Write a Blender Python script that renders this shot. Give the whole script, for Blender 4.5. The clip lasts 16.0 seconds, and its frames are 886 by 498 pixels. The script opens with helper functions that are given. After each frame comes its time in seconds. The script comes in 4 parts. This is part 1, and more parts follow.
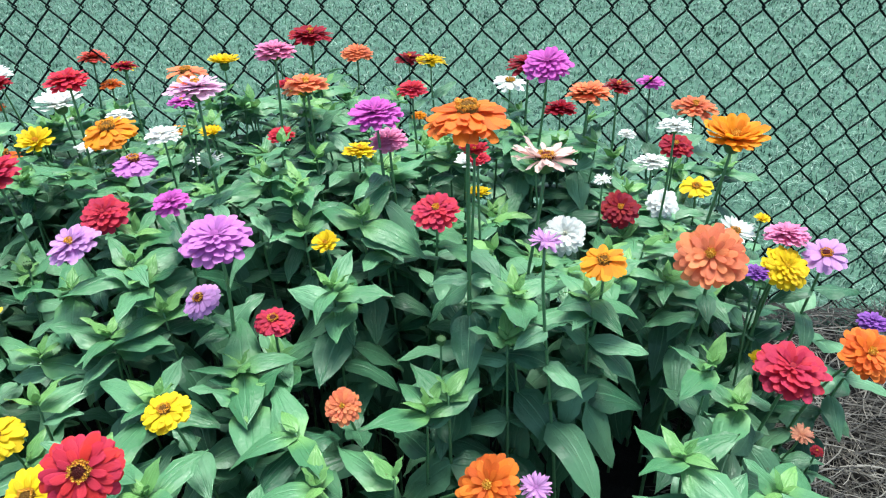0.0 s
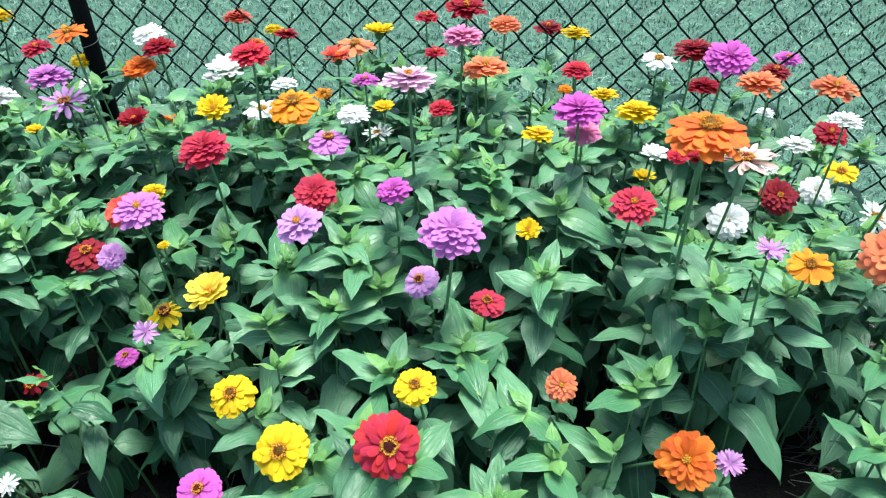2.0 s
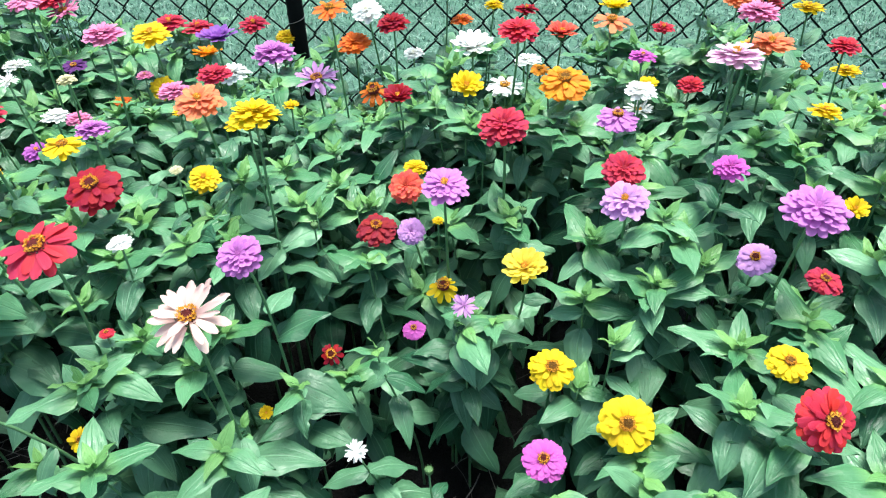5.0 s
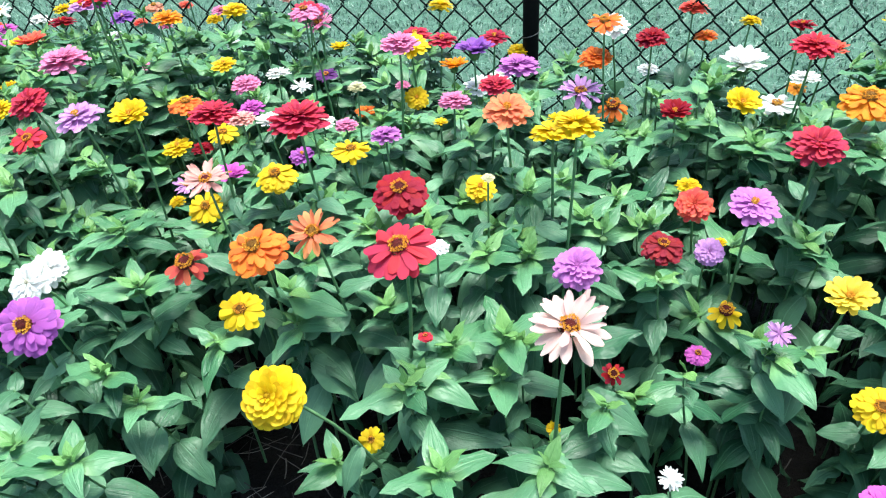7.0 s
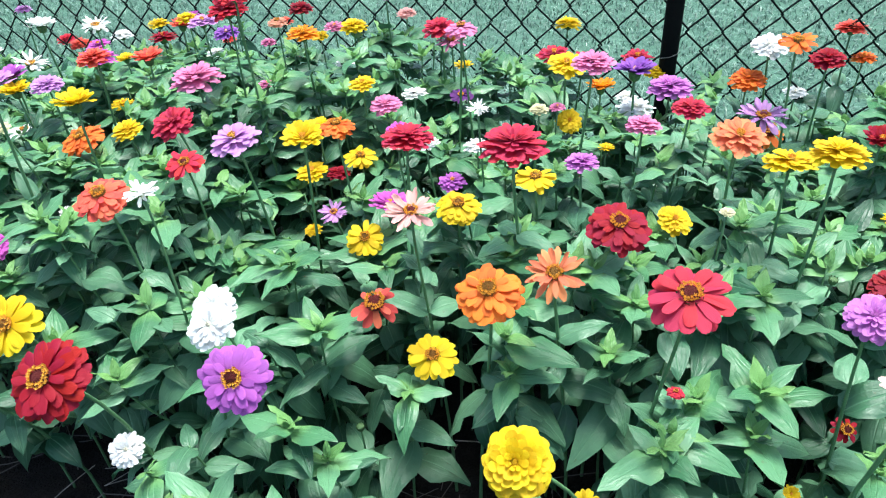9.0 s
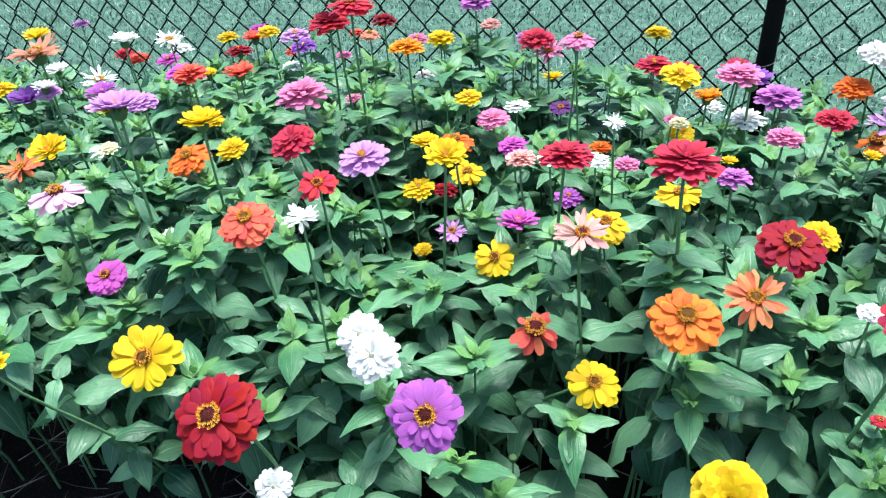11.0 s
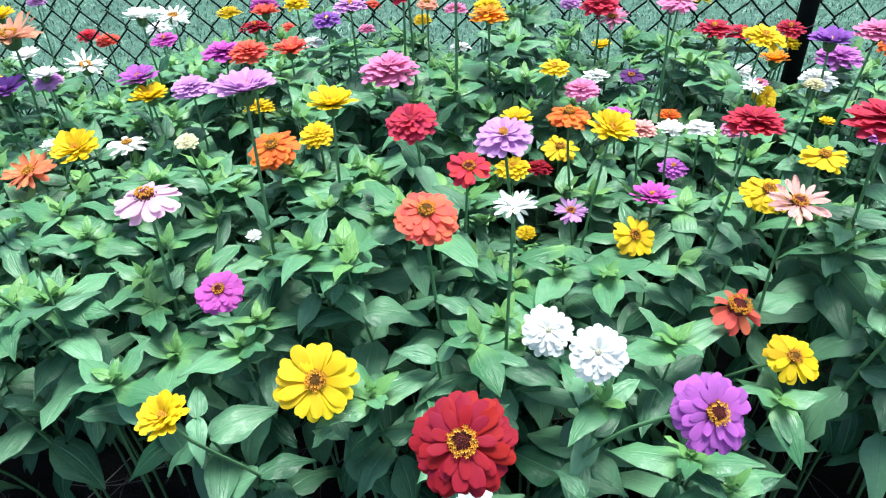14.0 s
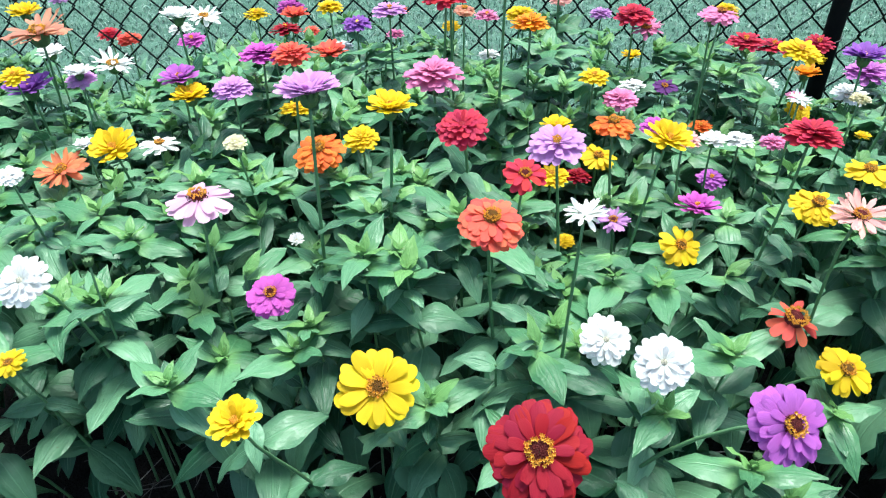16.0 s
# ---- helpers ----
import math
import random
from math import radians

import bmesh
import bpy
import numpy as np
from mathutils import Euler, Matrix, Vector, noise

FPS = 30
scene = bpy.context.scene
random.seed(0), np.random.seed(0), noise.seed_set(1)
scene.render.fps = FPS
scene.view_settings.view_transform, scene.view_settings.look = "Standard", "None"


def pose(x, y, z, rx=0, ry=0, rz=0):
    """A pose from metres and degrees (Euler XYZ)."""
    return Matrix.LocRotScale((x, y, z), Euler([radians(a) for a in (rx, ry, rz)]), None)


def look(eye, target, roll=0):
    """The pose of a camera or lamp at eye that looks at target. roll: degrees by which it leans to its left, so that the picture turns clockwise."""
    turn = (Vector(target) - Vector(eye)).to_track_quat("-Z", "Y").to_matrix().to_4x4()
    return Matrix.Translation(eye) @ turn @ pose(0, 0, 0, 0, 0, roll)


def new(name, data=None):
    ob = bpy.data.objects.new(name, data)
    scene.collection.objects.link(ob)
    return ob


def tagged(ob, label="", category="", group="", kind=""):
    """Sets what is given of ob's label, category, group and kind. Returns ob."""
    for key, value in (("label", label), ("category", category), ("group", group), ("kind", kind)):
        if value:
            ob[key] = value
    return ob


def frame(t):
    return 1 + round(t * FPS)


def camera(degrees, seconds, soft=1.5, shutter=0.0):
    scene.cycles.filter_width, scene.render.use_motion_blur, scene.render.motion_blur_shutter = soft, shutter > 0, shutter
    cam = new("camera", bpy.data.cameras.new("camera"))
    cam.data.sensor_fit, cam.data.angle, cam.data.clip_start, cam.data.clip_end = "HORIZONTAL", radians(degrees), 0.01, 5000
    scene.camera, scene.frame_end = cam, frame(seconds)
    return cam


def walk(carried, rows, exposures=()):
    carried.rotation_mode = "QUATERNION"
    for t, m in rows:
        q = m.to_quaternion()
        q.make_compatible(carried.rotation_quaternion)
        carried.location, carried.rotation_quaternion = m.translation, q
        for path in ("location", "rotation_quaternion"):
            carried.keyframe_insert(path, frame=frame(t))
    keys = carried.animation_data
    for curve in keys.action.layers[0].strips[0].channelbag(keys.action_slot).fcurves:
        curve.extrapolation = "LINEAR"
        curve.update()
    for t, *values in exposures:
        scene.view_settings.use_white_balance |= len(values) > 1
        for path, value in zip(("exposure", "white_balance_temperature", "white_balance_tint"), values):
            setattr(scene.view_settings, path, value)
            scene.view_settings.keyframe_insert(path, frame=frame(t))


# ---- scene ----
cam = camera(65.0, 16.0, soft=1.15)
# seconds, eye, target, roll
EXPOSURES = [(0.0, 1.24, 6200.0, 0.0), (2.0, 1.30, 6200.0, -1.0), (3.2, 1.38, 6250.0, -1.0), (5.5, 1.48, 6300.0, -1.0), (7.5, 1.47, 6200.0, 2.0), (9.0, 1.42, 6120.0, 4.0), (10.0, 1.40, 6060.0, 4.0), (12.5, 1.35, 6060.0, 4.0), (14.5, 1.39, 6100.0, 2.0), (16.0, 1.36, 6080.0, 2.0)]
PATH = [
    (0, (0.0000, 0.0000, 1.0000), (-0.1165, 0.8643, 0.5107), -1.38),
    (0.2, (-0.0207, 0.0040, 1.0143), (-0.1297, 0.8607, 0.5102), -0.38),
    (0.5, (-0.0449, 0.0172, 1.0329), (-0.1759, 0.8569, 0.5059), -1.20),
    (0.8, (-0.0729, 0.0360, 1.0607), (-0.2487, 0.8658, 0.5310), -1.37),
    (1, (-0.0997, 0.0397, 1.0750), (-0.2809, 0.8571, 0.5281), -0.26),
    (1.2, (-0.1209, 0.0175, 1.0861), (-0.3047, 0.8421, 0.5512), 0.18),
    (1.5, (-0.1636, -0.0117, 1.0997), (-0.3545, 0.7895, 0.5326), -1.41),
    (1.8, (-0.2039, -0.0348, 1.1001), (-0.3462, 0.7727, 0.5276), 0.30),
    (2, (-0.2357, -0.0553, 1.1078), (-0.3783, 0.7509, 0.5336), -0.55),
    (2.2, (-0.2626, -0.0660, 1.1171), (-0.4021, 0.7414, 0.5440), -1.23),
    (2.5, (-0.2885, -0.0897, 1.1255), (-0.4323, 0.7250, 0.5637), -2.10),
    (2.8, (-0.3032, -0.0863, 1.1143), (-0.4380, 0.7239, 0.5439), -0.82),
    (3, (-0.3208, -0.0819, 1.1219), (-0.4570, 0.7262, 0.5488), 0.15),
    (3.2, (-0.3363, -0.0753, 1.1164), (-0.4939, 0.7288, 0.5432), -0.34),
    (5.3, (-0.6777, -0.1467, 1.1238), (-0.8551, 0.6313, 0.5210), -1.68),
    (5.5, (-0.6861, -0.1392, 1.1283), (-0.8766, 0.6412, 0.5327), -0.96),
    (5.8, (-0.7434, -0.1395, 1.1140), (-0.9464, 0.6408, 0.5224), 0.29),
    (6, (-0.7988, -0.1451, 1.1118), (-1.0150, 0.6281, 0.5156), -0.51),
    (6.2, (-0.8273, -0.1497, 1.1208), (-1.0998, 0.5986, 0.5160), -3.65),
    (6.5, (-0.8869, -0.1635, 1.1076), (-1.1714, 0.5779, 0.4998), -2.36),
    (6.8, (-0.9255, -0.1896, 1.1176), (-1.2310, 0.5631, 0.5345), -3.11),
    (7, (-0.9535, -0.2104, 1.1130), (-1.2605, 0.5483, 0.5384), -3.91),
    (7.2, (-0.9813, -0.2277, 1.1026), (-1.2907, 0.5261, 0.5229), -4.80),
    (7.5, (-1.0058, -0.2420, 1.1090), (-1.3041, 0.5109, 0.5224), -4.75),
    (7.9, (-1.0513, -0.2205, 1.1025), (-1.3508, 0.5460, 0.5342), -2.47),
    (8, (-1.0797, -0.2162, 1.1089), (-1.3781, 0.5593, 0.5525), -0.93),
    (8.2, (-1.1040, -0.2078, 1.0944), (-1.4237, 0.5596, 0.5386), -1.33),
    (8.5, (-1.1608, -0.1959, 1.0899), (-1.4853, 0.5623, 0.5244), -1.58),
    (8.8, (-1.2297, -0.2089, 1.1022), (-1.5519, 0.5581, 0.5475), -3.85),
    (9, (-1.2760, -0.2166, 1.0915), (-1.5842, 0.5578, 0.5390), -3.26),
    (9.2, (-1.3168, -0.2241, 1.0870), (-1.6210, 0.5509, 0.5330), -4.59),
    (9.5, (-1.3565, -0.2392, 1.0945), (-1.6702, 0.5401, 0.5521), -5.75),
    (9.8, (-1.3810, -0.2500, 1.0868), (-1.6879, 0.5406, 0.5568), -5.11),
    (10, (-1.4013, -0.2384, 1.0864), (-1.7059, 0.5410, 0.5389), -4.60),
    (10.2, (-1.4169, -0.2283, 1.0920), (-1.7396, 0.5402, 0.5396), -4.52),
    (12.3, (-1.6543, -0.2831, 1.1038), (-1.9133, 0.5244, 0.5738), -2.20),
    (12.5, (-1.6731, -0.2608, 1.1107), (-1.9501, 0.5374, 0.5757), -2.22),
    (12.8, (-1.7147, -0.2385, 1.0947), (-1.9901, 0.5478, 0.5416), -1.17),
    (13, (-1.7532, -0.2271, 1.0842), (-2.0068, 0.5613, 0.5236), -0.05),
    (13.2, (-1.7909, -0.2229, 1.0876), (-2.0251, 0.5772, 0.5353), -1.14),
    (13.5, (-1.8358, -0.2324, 1.0795), (-2.0125, 0.5872, 0.5345), -1.22),
    (13.8, (-1.8741, -0.2523, 1.0751), (-2.0243, 0.5634, 0.5164), -1.86),
    (14, (-1.8885, -0.2583, 1.0699), (-2.0339, 0.5470, 0.4951), -1.92),
    (14.2, (-1.8959, -0.2624, 1.0643), (-2.0444, 0.5419, 0.4890), -1.36),
    (14.5, (-1.8976, -0.2489, 1.0544), (-2.0407, 0.5510, 0.4717), 1.01),
    (14.8, (-1.9101, -0.2404, 1.0484), (-2.0538, 0.5631, 0.4706), 0.97),
    (15, (-1.9296, -0.2493, 1.0557), (-2.0770, 0.5545, 0.4793), 0.89),
    (15.2, (-1.9628, -0.2610, 1.0580), (-2.0917, 0.5508, 0.4885), 0.98),
    (15.5, (-1.9771, -0.2679, 1.0674), (-2.1043, 0.5459, 0.5004), -0.14),
    (16, (-1.9771, -0.2679, 1.0674), (-2.1043, 0.5459, 0.5004), -0.14),
]
walk(cam, [(t, look(eye, target, roll)) for t, eye, target, roll in PATH], EXPOSURES)

# ---- light ----
SUN_ELEVATION, SUN_TURN = 79.0, 25.0
world = bpy.data.worlds.new("sky")
scene.world = world
world.use_nodes = True
wn = world.node_tree.nodes
sky = wn.new("ShaderNodeTexSky")
sky.sky_type = "NISHITA"
sky.sun_disc = False
sky.sun_elevation, sky.sun_rotation = radians(SUN_ELEVATION), radians(SUN_TURN)
sky.air_density, sky.dust_density, sky.ozone_density = 1.0, 3.0, 1.0
wn["Background"].inputs[1].default_value = 0.118
world.node_tree.links.new(sky.outputs[0], wn["Background"].inputs[0])
sun_data = bpy.data.lights.new("sun", "SUN")
sun_data.energy, sun_data.angle, sun_data.color = 3.3, radians(30), (1.0, 0.97, 0.92)
sun_lamp = new("sun", sun_data)
sun_lamp.matrix_world = look((0, 0, 0), (-math.sin(radians(SUN_TURN)) * math.cos(radians(SUN_ELEVATION)), -math.cos(radians(SUN_TURN)) * math.cos(radians(SUN_ELEVATION)), -math.sin(radians(SUN_ELEVATION))))

# ---- materials ----


def material(name, rough=0.6, spec=0.5):
    """A node material with a Principled shader; returns the material, its nodes, links and shader."""
    m = bpy.data.materials.new(name)
    m.use_nodes = True
    n, l = m.node_tree.nodes, m.node_tree.links
    s = n["Principled BSDF"]
    s.inputs["Roughness"].default_value = rough
    s.inputs["Specular IOR Level"].default_value = spec
    return m, n, l, s


def node(n, kind, **values):
    made = n.new(kind)
    for key, value in values.items():
        made.inputs[key.replace("_", " ")].default_value = value
    return made


def ramp(n, stops):
    r = n.new("ShaderNodeValToRGB")
    e = r.color_ramp.elements
    while len(e) < len(stops):
        e.new(0.5)
    for k, (at, colour) in zip(e, stops):
        k.position, k.color = at, (*colour, 1)
    return r


def mix(n, l, a, b, factor, blend="MIX"):
    """Mixes two colours; each of a, b and factor is a socket or a value."""
    m = n.new("ShaderNodeMix")
    m.data_type, m.blend_type = "RGBA", blend
    for socket, value in ((m.inputs[6], a), (m.inputs[7], b), (m.inputs[0], factor)):
        if isinstance(value, bpy.types.NodeSocket):
            l.new(value, socket)
        else:
            socket.default_value = value if isinstance(value, float) else (*value, 1)
    return m.outputs[2]


def maths(n, l, op, a, b=0.0):
    m = n.new("ShaderNodeMath")
    m.operation = op
    for socket, value in zip(m.inputs, (a, b)):
        if isinstance(value, bpy.types.NodeSocket):
            l.new(value, socket)
        else:
            socket.default_value = value
    return m.outputs[0]


def bump(n, l, height, strength, distance, shader):
    b = node(n, "ShaderNodeBump", Strength=strength, Distance=distance)
    l.new(height, b.inputs["Height"])
    l.new(b.outputs[0], shader.inputs["Normal"])


def sheer(m, n, l, shader, colour, share):
    """Lets some light through a thin leaf or petal."""
    t = n.new("ShaderNodeBsdfTranslucent")
    l.new(colour, t.inputs[0])
    x = n.new("ShaderNodeMixShader")
    x.inputs[0].default_value = share
    l.new(shader.outputs[0], x.inputs[1])
    l.new(t.outputs[0], x.inputs[2])
    l.new(x.outputs[0], n["Material Output"].inputs[0])


def chance(n, l, joined):
    """A random number for each piece: each object, or each island of a joined mesh."""
    if joined:
        return n.new("ShaderNodeNewGeometry").outputs["Random Per Island"]
    return n.new("ShaderNodeObjectInfo").outputs["Random"]


def leaf_material(name, dark, light, joined, heart=None):
    m, n, l, s = material(name, 0.40, 0.40)
    uv = n.new("ShaderNodeUVMap")
    split = n.new("ShaderNodeSeparateXYZ")
    l.new(uv.outputs[0], split.inputs[0])
    across = maths(n, l, "ABSOLUTE", maths(n, l, "SUBTRACT", split.outputs[0], 0.5))
    rnd = chance(n, l, joined)
    tone = ramp(n, [(0.0, dark), (0.55, tuple((a + b) / 2 for a, b in zip(dark, light))), (1.0, light)])
    l.new(rnd, tone.inputs[0])
    place = n.new("ShaderNodeNewGeometry").outputs["Position"]
    blotch = node(n, "ShaderNodeTexNoise", Scale=55.0, Detail=4.0, Roughness=0.6)
    l.new(place, blotch.inputs["Vector"])
    c = mix(n, l, tone.outputs[0], tuple(v * 0.62 for v in dark), maths(n, l, "MULTIPLY", blotch.outputs[0], 0.38))
    if heart:
        pale = ramp(n, [(0.0, (0.9, 0.9, 0.9)), (0.38, (0, 0, 0))])
        l.new(split.outputs[1], pale.inputs[0])
        c = mix(n, l, c, heart, pale.outputs[0])
    # the midrib and two side veins, paler than the blade
    rib = ramp(n, [(0.0, (1, 1, 1)), (0.035, (0, 0, 0))])
    l.new(across, rib.inputs[0])
    side = ramp(n, [(0.0, (1, 1, 1)), (0.03, (0, 0, 0))])
    l.new(maths(n, l, "ABSOLUTE", maths(n, l, "SUBTRACT", across, 0.2)), side.inputs[0])
    veins = maths(n, l, "ADD", maths(n, l, "MULTIPLY", rib.outputs[0], 0.28), maths(n, l, "MULTIPLY", side.outputs[0], 0.08))
    c = mix(n, l, c, tuple(min(1, v * 1.5 + 0.03) for v in light), veins)
    # a few brown specks and worn edges
    speck = node(n, "ShaderNodeTexNoise", Scale=170.0, Detail=2.0)
    l.new(place, speck.inputs["Vector"])
    spots = ramp(n, [(0.7, (0, 0, 0)), (0.78, (1, 1, 1))])
    l.new(speck.outputs[0], spots.inputs[0])
    c = mix(n, l, c, (0.10, 0.085, 0.035), maths(n, l, "MULTIPLY", spots.outputs[0], 0.55))
    l.new(c, s.inputs["Base Color"])
    # long ribs, puckered cross-wise, and a fine grain
    pucker = n.new("ShaderNodeMapping")
    pucker.inputs["Scale"].default_value = (3.2, 2.2, 1.0)
    l.new(uv.outputs[0], pucker.inputs[0])
    ribs = node(n, "ShaderNodeTexNoise", Scale=1.5, Detail=1.6, Distortion=0.3)
    shifted = n.new("ShaderNodeVectorMath")
    shifted.operation = "ADD"
    l.new(pucker.outputs[0], shifted.inputs[0])
    l.new(maths(n, l, "MULTIPLY", rnd, 40.0), shifted.inputs[1])
    l.new(shifted.outputs[0], ribs.inputs["Vector"])
    fine = node(n, "ShaderNodeTexNoise", Scale=125.0, Detail=4.0, Roughness=0.6)
    l.new(place, fine.inputs["Vector"])
    relief = maths(n, l, "ADD", maths(n, l, "MULTIPLY", ribs.outputs[0], 1.5), maths(n, l, "MULTIPLY", fine.outputs[0], 0.85))
    bump(n, l, maths(n, l, "SUBTRACT", relief, maths(n, l, "MULTIPLY", veins, 2.2)), 0.55, 0.0028, s)
    gloss = ramp(n, [(0.38, (0.30, 0.30, 0.30)), (0.62, (0.54, 0.54, 0.54))])
    l.new(blotch.outputs[0], gloss.inputs[0])
    l.new(gloss.outputs[0], s.inputs["Roughness"])
    sheer(m, n, l, s, c, 0.20)
    return m


def petal_material(name, colour, base, joined):
    m, n, l, s = material(name, 0.62, 0.25)
    uv = n.new("ShaderNodeUVMap")
    split = n.new("ShaderNodeSeparateXYZ")
    l.new(uv.outputs[0], split.inputs[0])
    rnd = chance(n, l, joined)
    along = ramp(n, [(0.0, base), (0.45, colour), (1.0, tuple(min(1, v * 1.16 + 0.008) for v in colour))])
    l.new(split.outputs[1], along.inputs[0])
    streak = node(n, "ShaderNodeTexNoise", Scale=1.0, Detail=3.0)
    stretch = n.new("ShaderNodeMapping")
    stretch.inputs["Scale"].default_value = (26.0, 1.6, 1.0)
    l.new(uv.outputs[0], stretch.inputs[0])
    l.new(stretch.outputs[0], streak.inputs["Vector"])
    c = mix(n, l, along.outputs[0], tuple(v * 0.66 for v in colour), maths(n, l, "MULTIPLY", streak.outputs[0], 0.62))
    shift = node(n, "ShaderNodeHueSaturation")
    l.new(maths(n, l, "ADD", 0.49, maths(n, l, "MULTIPLY", rnd, 0.02)), shift.inputs["Hue"])
    l.new(maths(n, l, "ADD", 0.82, maths(n, l, "MULTIPLY", rnd, 0.26)), shift.inputs["Value"])
    l.new(c, shift.inputs["Color"])
    l.new(shift.outputs[0], s.inputs["Base Color"])
    bump(n, l, streak.outputs[0], 0.45, 0.0012, s)
    sheer(m, n, l, s, shift.outputs[0], 0.42)
    return m


def grainy(name, stops, scale, rough, relief, spec=0.4):
    """A matt natural surface with two scales of mottling."""
    m, n, l, s = material(name, rough, spec)
    place = n.new("ShaderNodeNewGeometry").outputs["Position"]
    big = node(n, "ShaderNodeTexNoise", Scale=scale, Detail=6.0, Roughness=0.65)
    fine = node(n, "ShaderNodeTexNoise", Scale=scale * 14, Detail=4.0)
    for t in (big, fine):
        l.new(place, t.inputs["Vector"])
    r = ramp(n, stops)
    l.new(maths(n, l, "ADD", maths(n, l, "MULTIPLY", big.outputs[0], 0.65), maths(n, l, "MULTIPLY", fine.outputs[0], 0.35)), r.inputs[0])
    l.new(r.outputs[0], s.inputs["Base Color"])
    bump(n, l, fine.outputs[0], 0.8, relief, s)
    return m


def blade_material(name, stops, rough=0.5):
    """For straws and grass: one tone for each island."""
    m, n, l, s = material(name, rough, 0.4)
    r = ramp(n, stops)
    l.new(chance(n, l, True), r.inputs[0])
    place = n.new("ShaderNodeNewGeometry").outputs["Position"]
    patch = node(n, "ShaderNodeTexNoise", Scale=7.0, Detail=5.0, Roughness=0.65)
    l.new(place, patch.inputs["Vector"])
    clump = ramp(n, [(0.40, (0, 0, 0)), (0.62, (1, 1, 1))])
    l.new(patch.outputs[0], clump.inputs[0])
    c = mix(n, l, r.outputs[0], tuple(v * 0.75 for v in stops[0][1]), maths(n, l, "MULTIPLY", clump.outputs[0], 0.80))
    l.new(c, s.inputs["Base Color"])
    return m


LEAF_DARK, LEAF_LIGHT = (0.024, 0.094, 0.046), (0.166, 0.352, 0.193)
YOUNG_DARK, YOUNG_LIGHT, YOUNG_HEART = (0.056, 0.178, 0.074), (0.128, 0.298, 0.152), (0.180, 0.368, 0.118)
LEAF = [leaf_material("zinnia_leaf", LEAF_DARK, LEAF_LIGHT, False), leaf_material("zinnia_leaf_joined", LEAF_DARK, LEAF_LIGHT, True)]
YOUNG = [leaf_material("young_leaf", YOUNG_DARK, YOUNG_LIGHT, False, YOUNG_HEART), leaf_material("young_leaf_joined", YOUNG_DARK, YOUNG_LIGHT, True, YOUNG_HEART)]
HEART = [leaf_material("heart_leaf", (0.122, 0.285, 0.090), (0.192, 0.380, 0.115), False), leaf_material("heart_leaf_joined", (0.122, 0.285, 0.090), (0.192, 0.380, 0.115), True)]
STEM = grainy("green_stem", [(0.3, (0.060, 0.150, 0.065)), (0.7, (0.120, 0.250, 0.105))], 30, 0.55, 0.001)
CALYX = grainy("green_bract", [(0.3, (0.035, 0.09, 0.03)), (0.7, (0.09, 0.17, 0.06))], 120, 0.6, 0.001)
DISC_DARK = grainy("dark_flower_disc", [(0.3, (0.070, 0.008, 0.010)), (0.7, (0.20, 0.022, 0.018))], 260, 0.8, 0.002)
DISC_GOLD = grainy("golden_florets", [(0.3, (0.68, 0.30, 0.02)), (0.7, (0.90, 0.58, 0.10))], 260, 0.7, 0.001)
DISC_BROWN = grainy("golden_brown_disc", [(0.3, (0.11, 0.045, 0.010)), (0.7, (0.36, 0.17, 0.02))], 260, 0.8, 0.002)
DISC_CREAM = grainy("cream_florets", [(0.3, (0.45, 0.42, 0.30)), (0.7, (0.70, 0.68, 0.55))], 260, 0.7, 0.001)
# dark peaty soil, its colour lowered to near black for shade under the leaves
SOIL = grainy("dark_soil_with_shade", [(0.3, (0.003, 0.0028, 0.0027)), (0.55, (0.009, 0.008, 0.0076)), (0.75, (0.026, 0.023, 0.021))], 14, 0.95, 0.016, 0.2)
LAWN_EARTH = grainy("lawn_ground", [(0.3, (0.035, 0.085, 0.060)), (0.6, (0.080, 0.160, 0.115)), (0.8, (0.14, 0.24, 0.18))], 6, 0.95, 0.01, 0.2)
STRAW = blade_material("dry_straw", [(0.0, (0.045, 0.041, 0.038)), (0.6, (0.16, 0.148, 0.13)), (1.0, (0.46, 0.43, 0.38))], 0.75)
GRASS = blade_material("lawn_grass", [(0.0, (0.022, 0.070, 0.050)), (0.55, (0.095, 0.195, 0.142)), (0.88, (0.18, 0.31, 0.235)), (1.0, (0.32, 0.42, 0.345))], 0.55)
WIRE = grainy("black_vinyl_wire", [(0.3, (0.002, 0.005, 0.004)), (0.7, (0.005, 0.010, 0.009))], 60, 0.7, 0.0004, 0.1)
POST = grainy("black_painted_post", [(0.3, (0.002, 0.003, 0.003)), (0.7, (0.005, 0.006, 0.006))], 25, 0.75, 0.0006, 0.08)
TIE = grainy("bare_tie_wire", [(0.3, (0.08, 0.08, 0.08)), (0.7, (0.16, 0.155, 0.15))], 90, 0.4, 0.0003, 0.6)

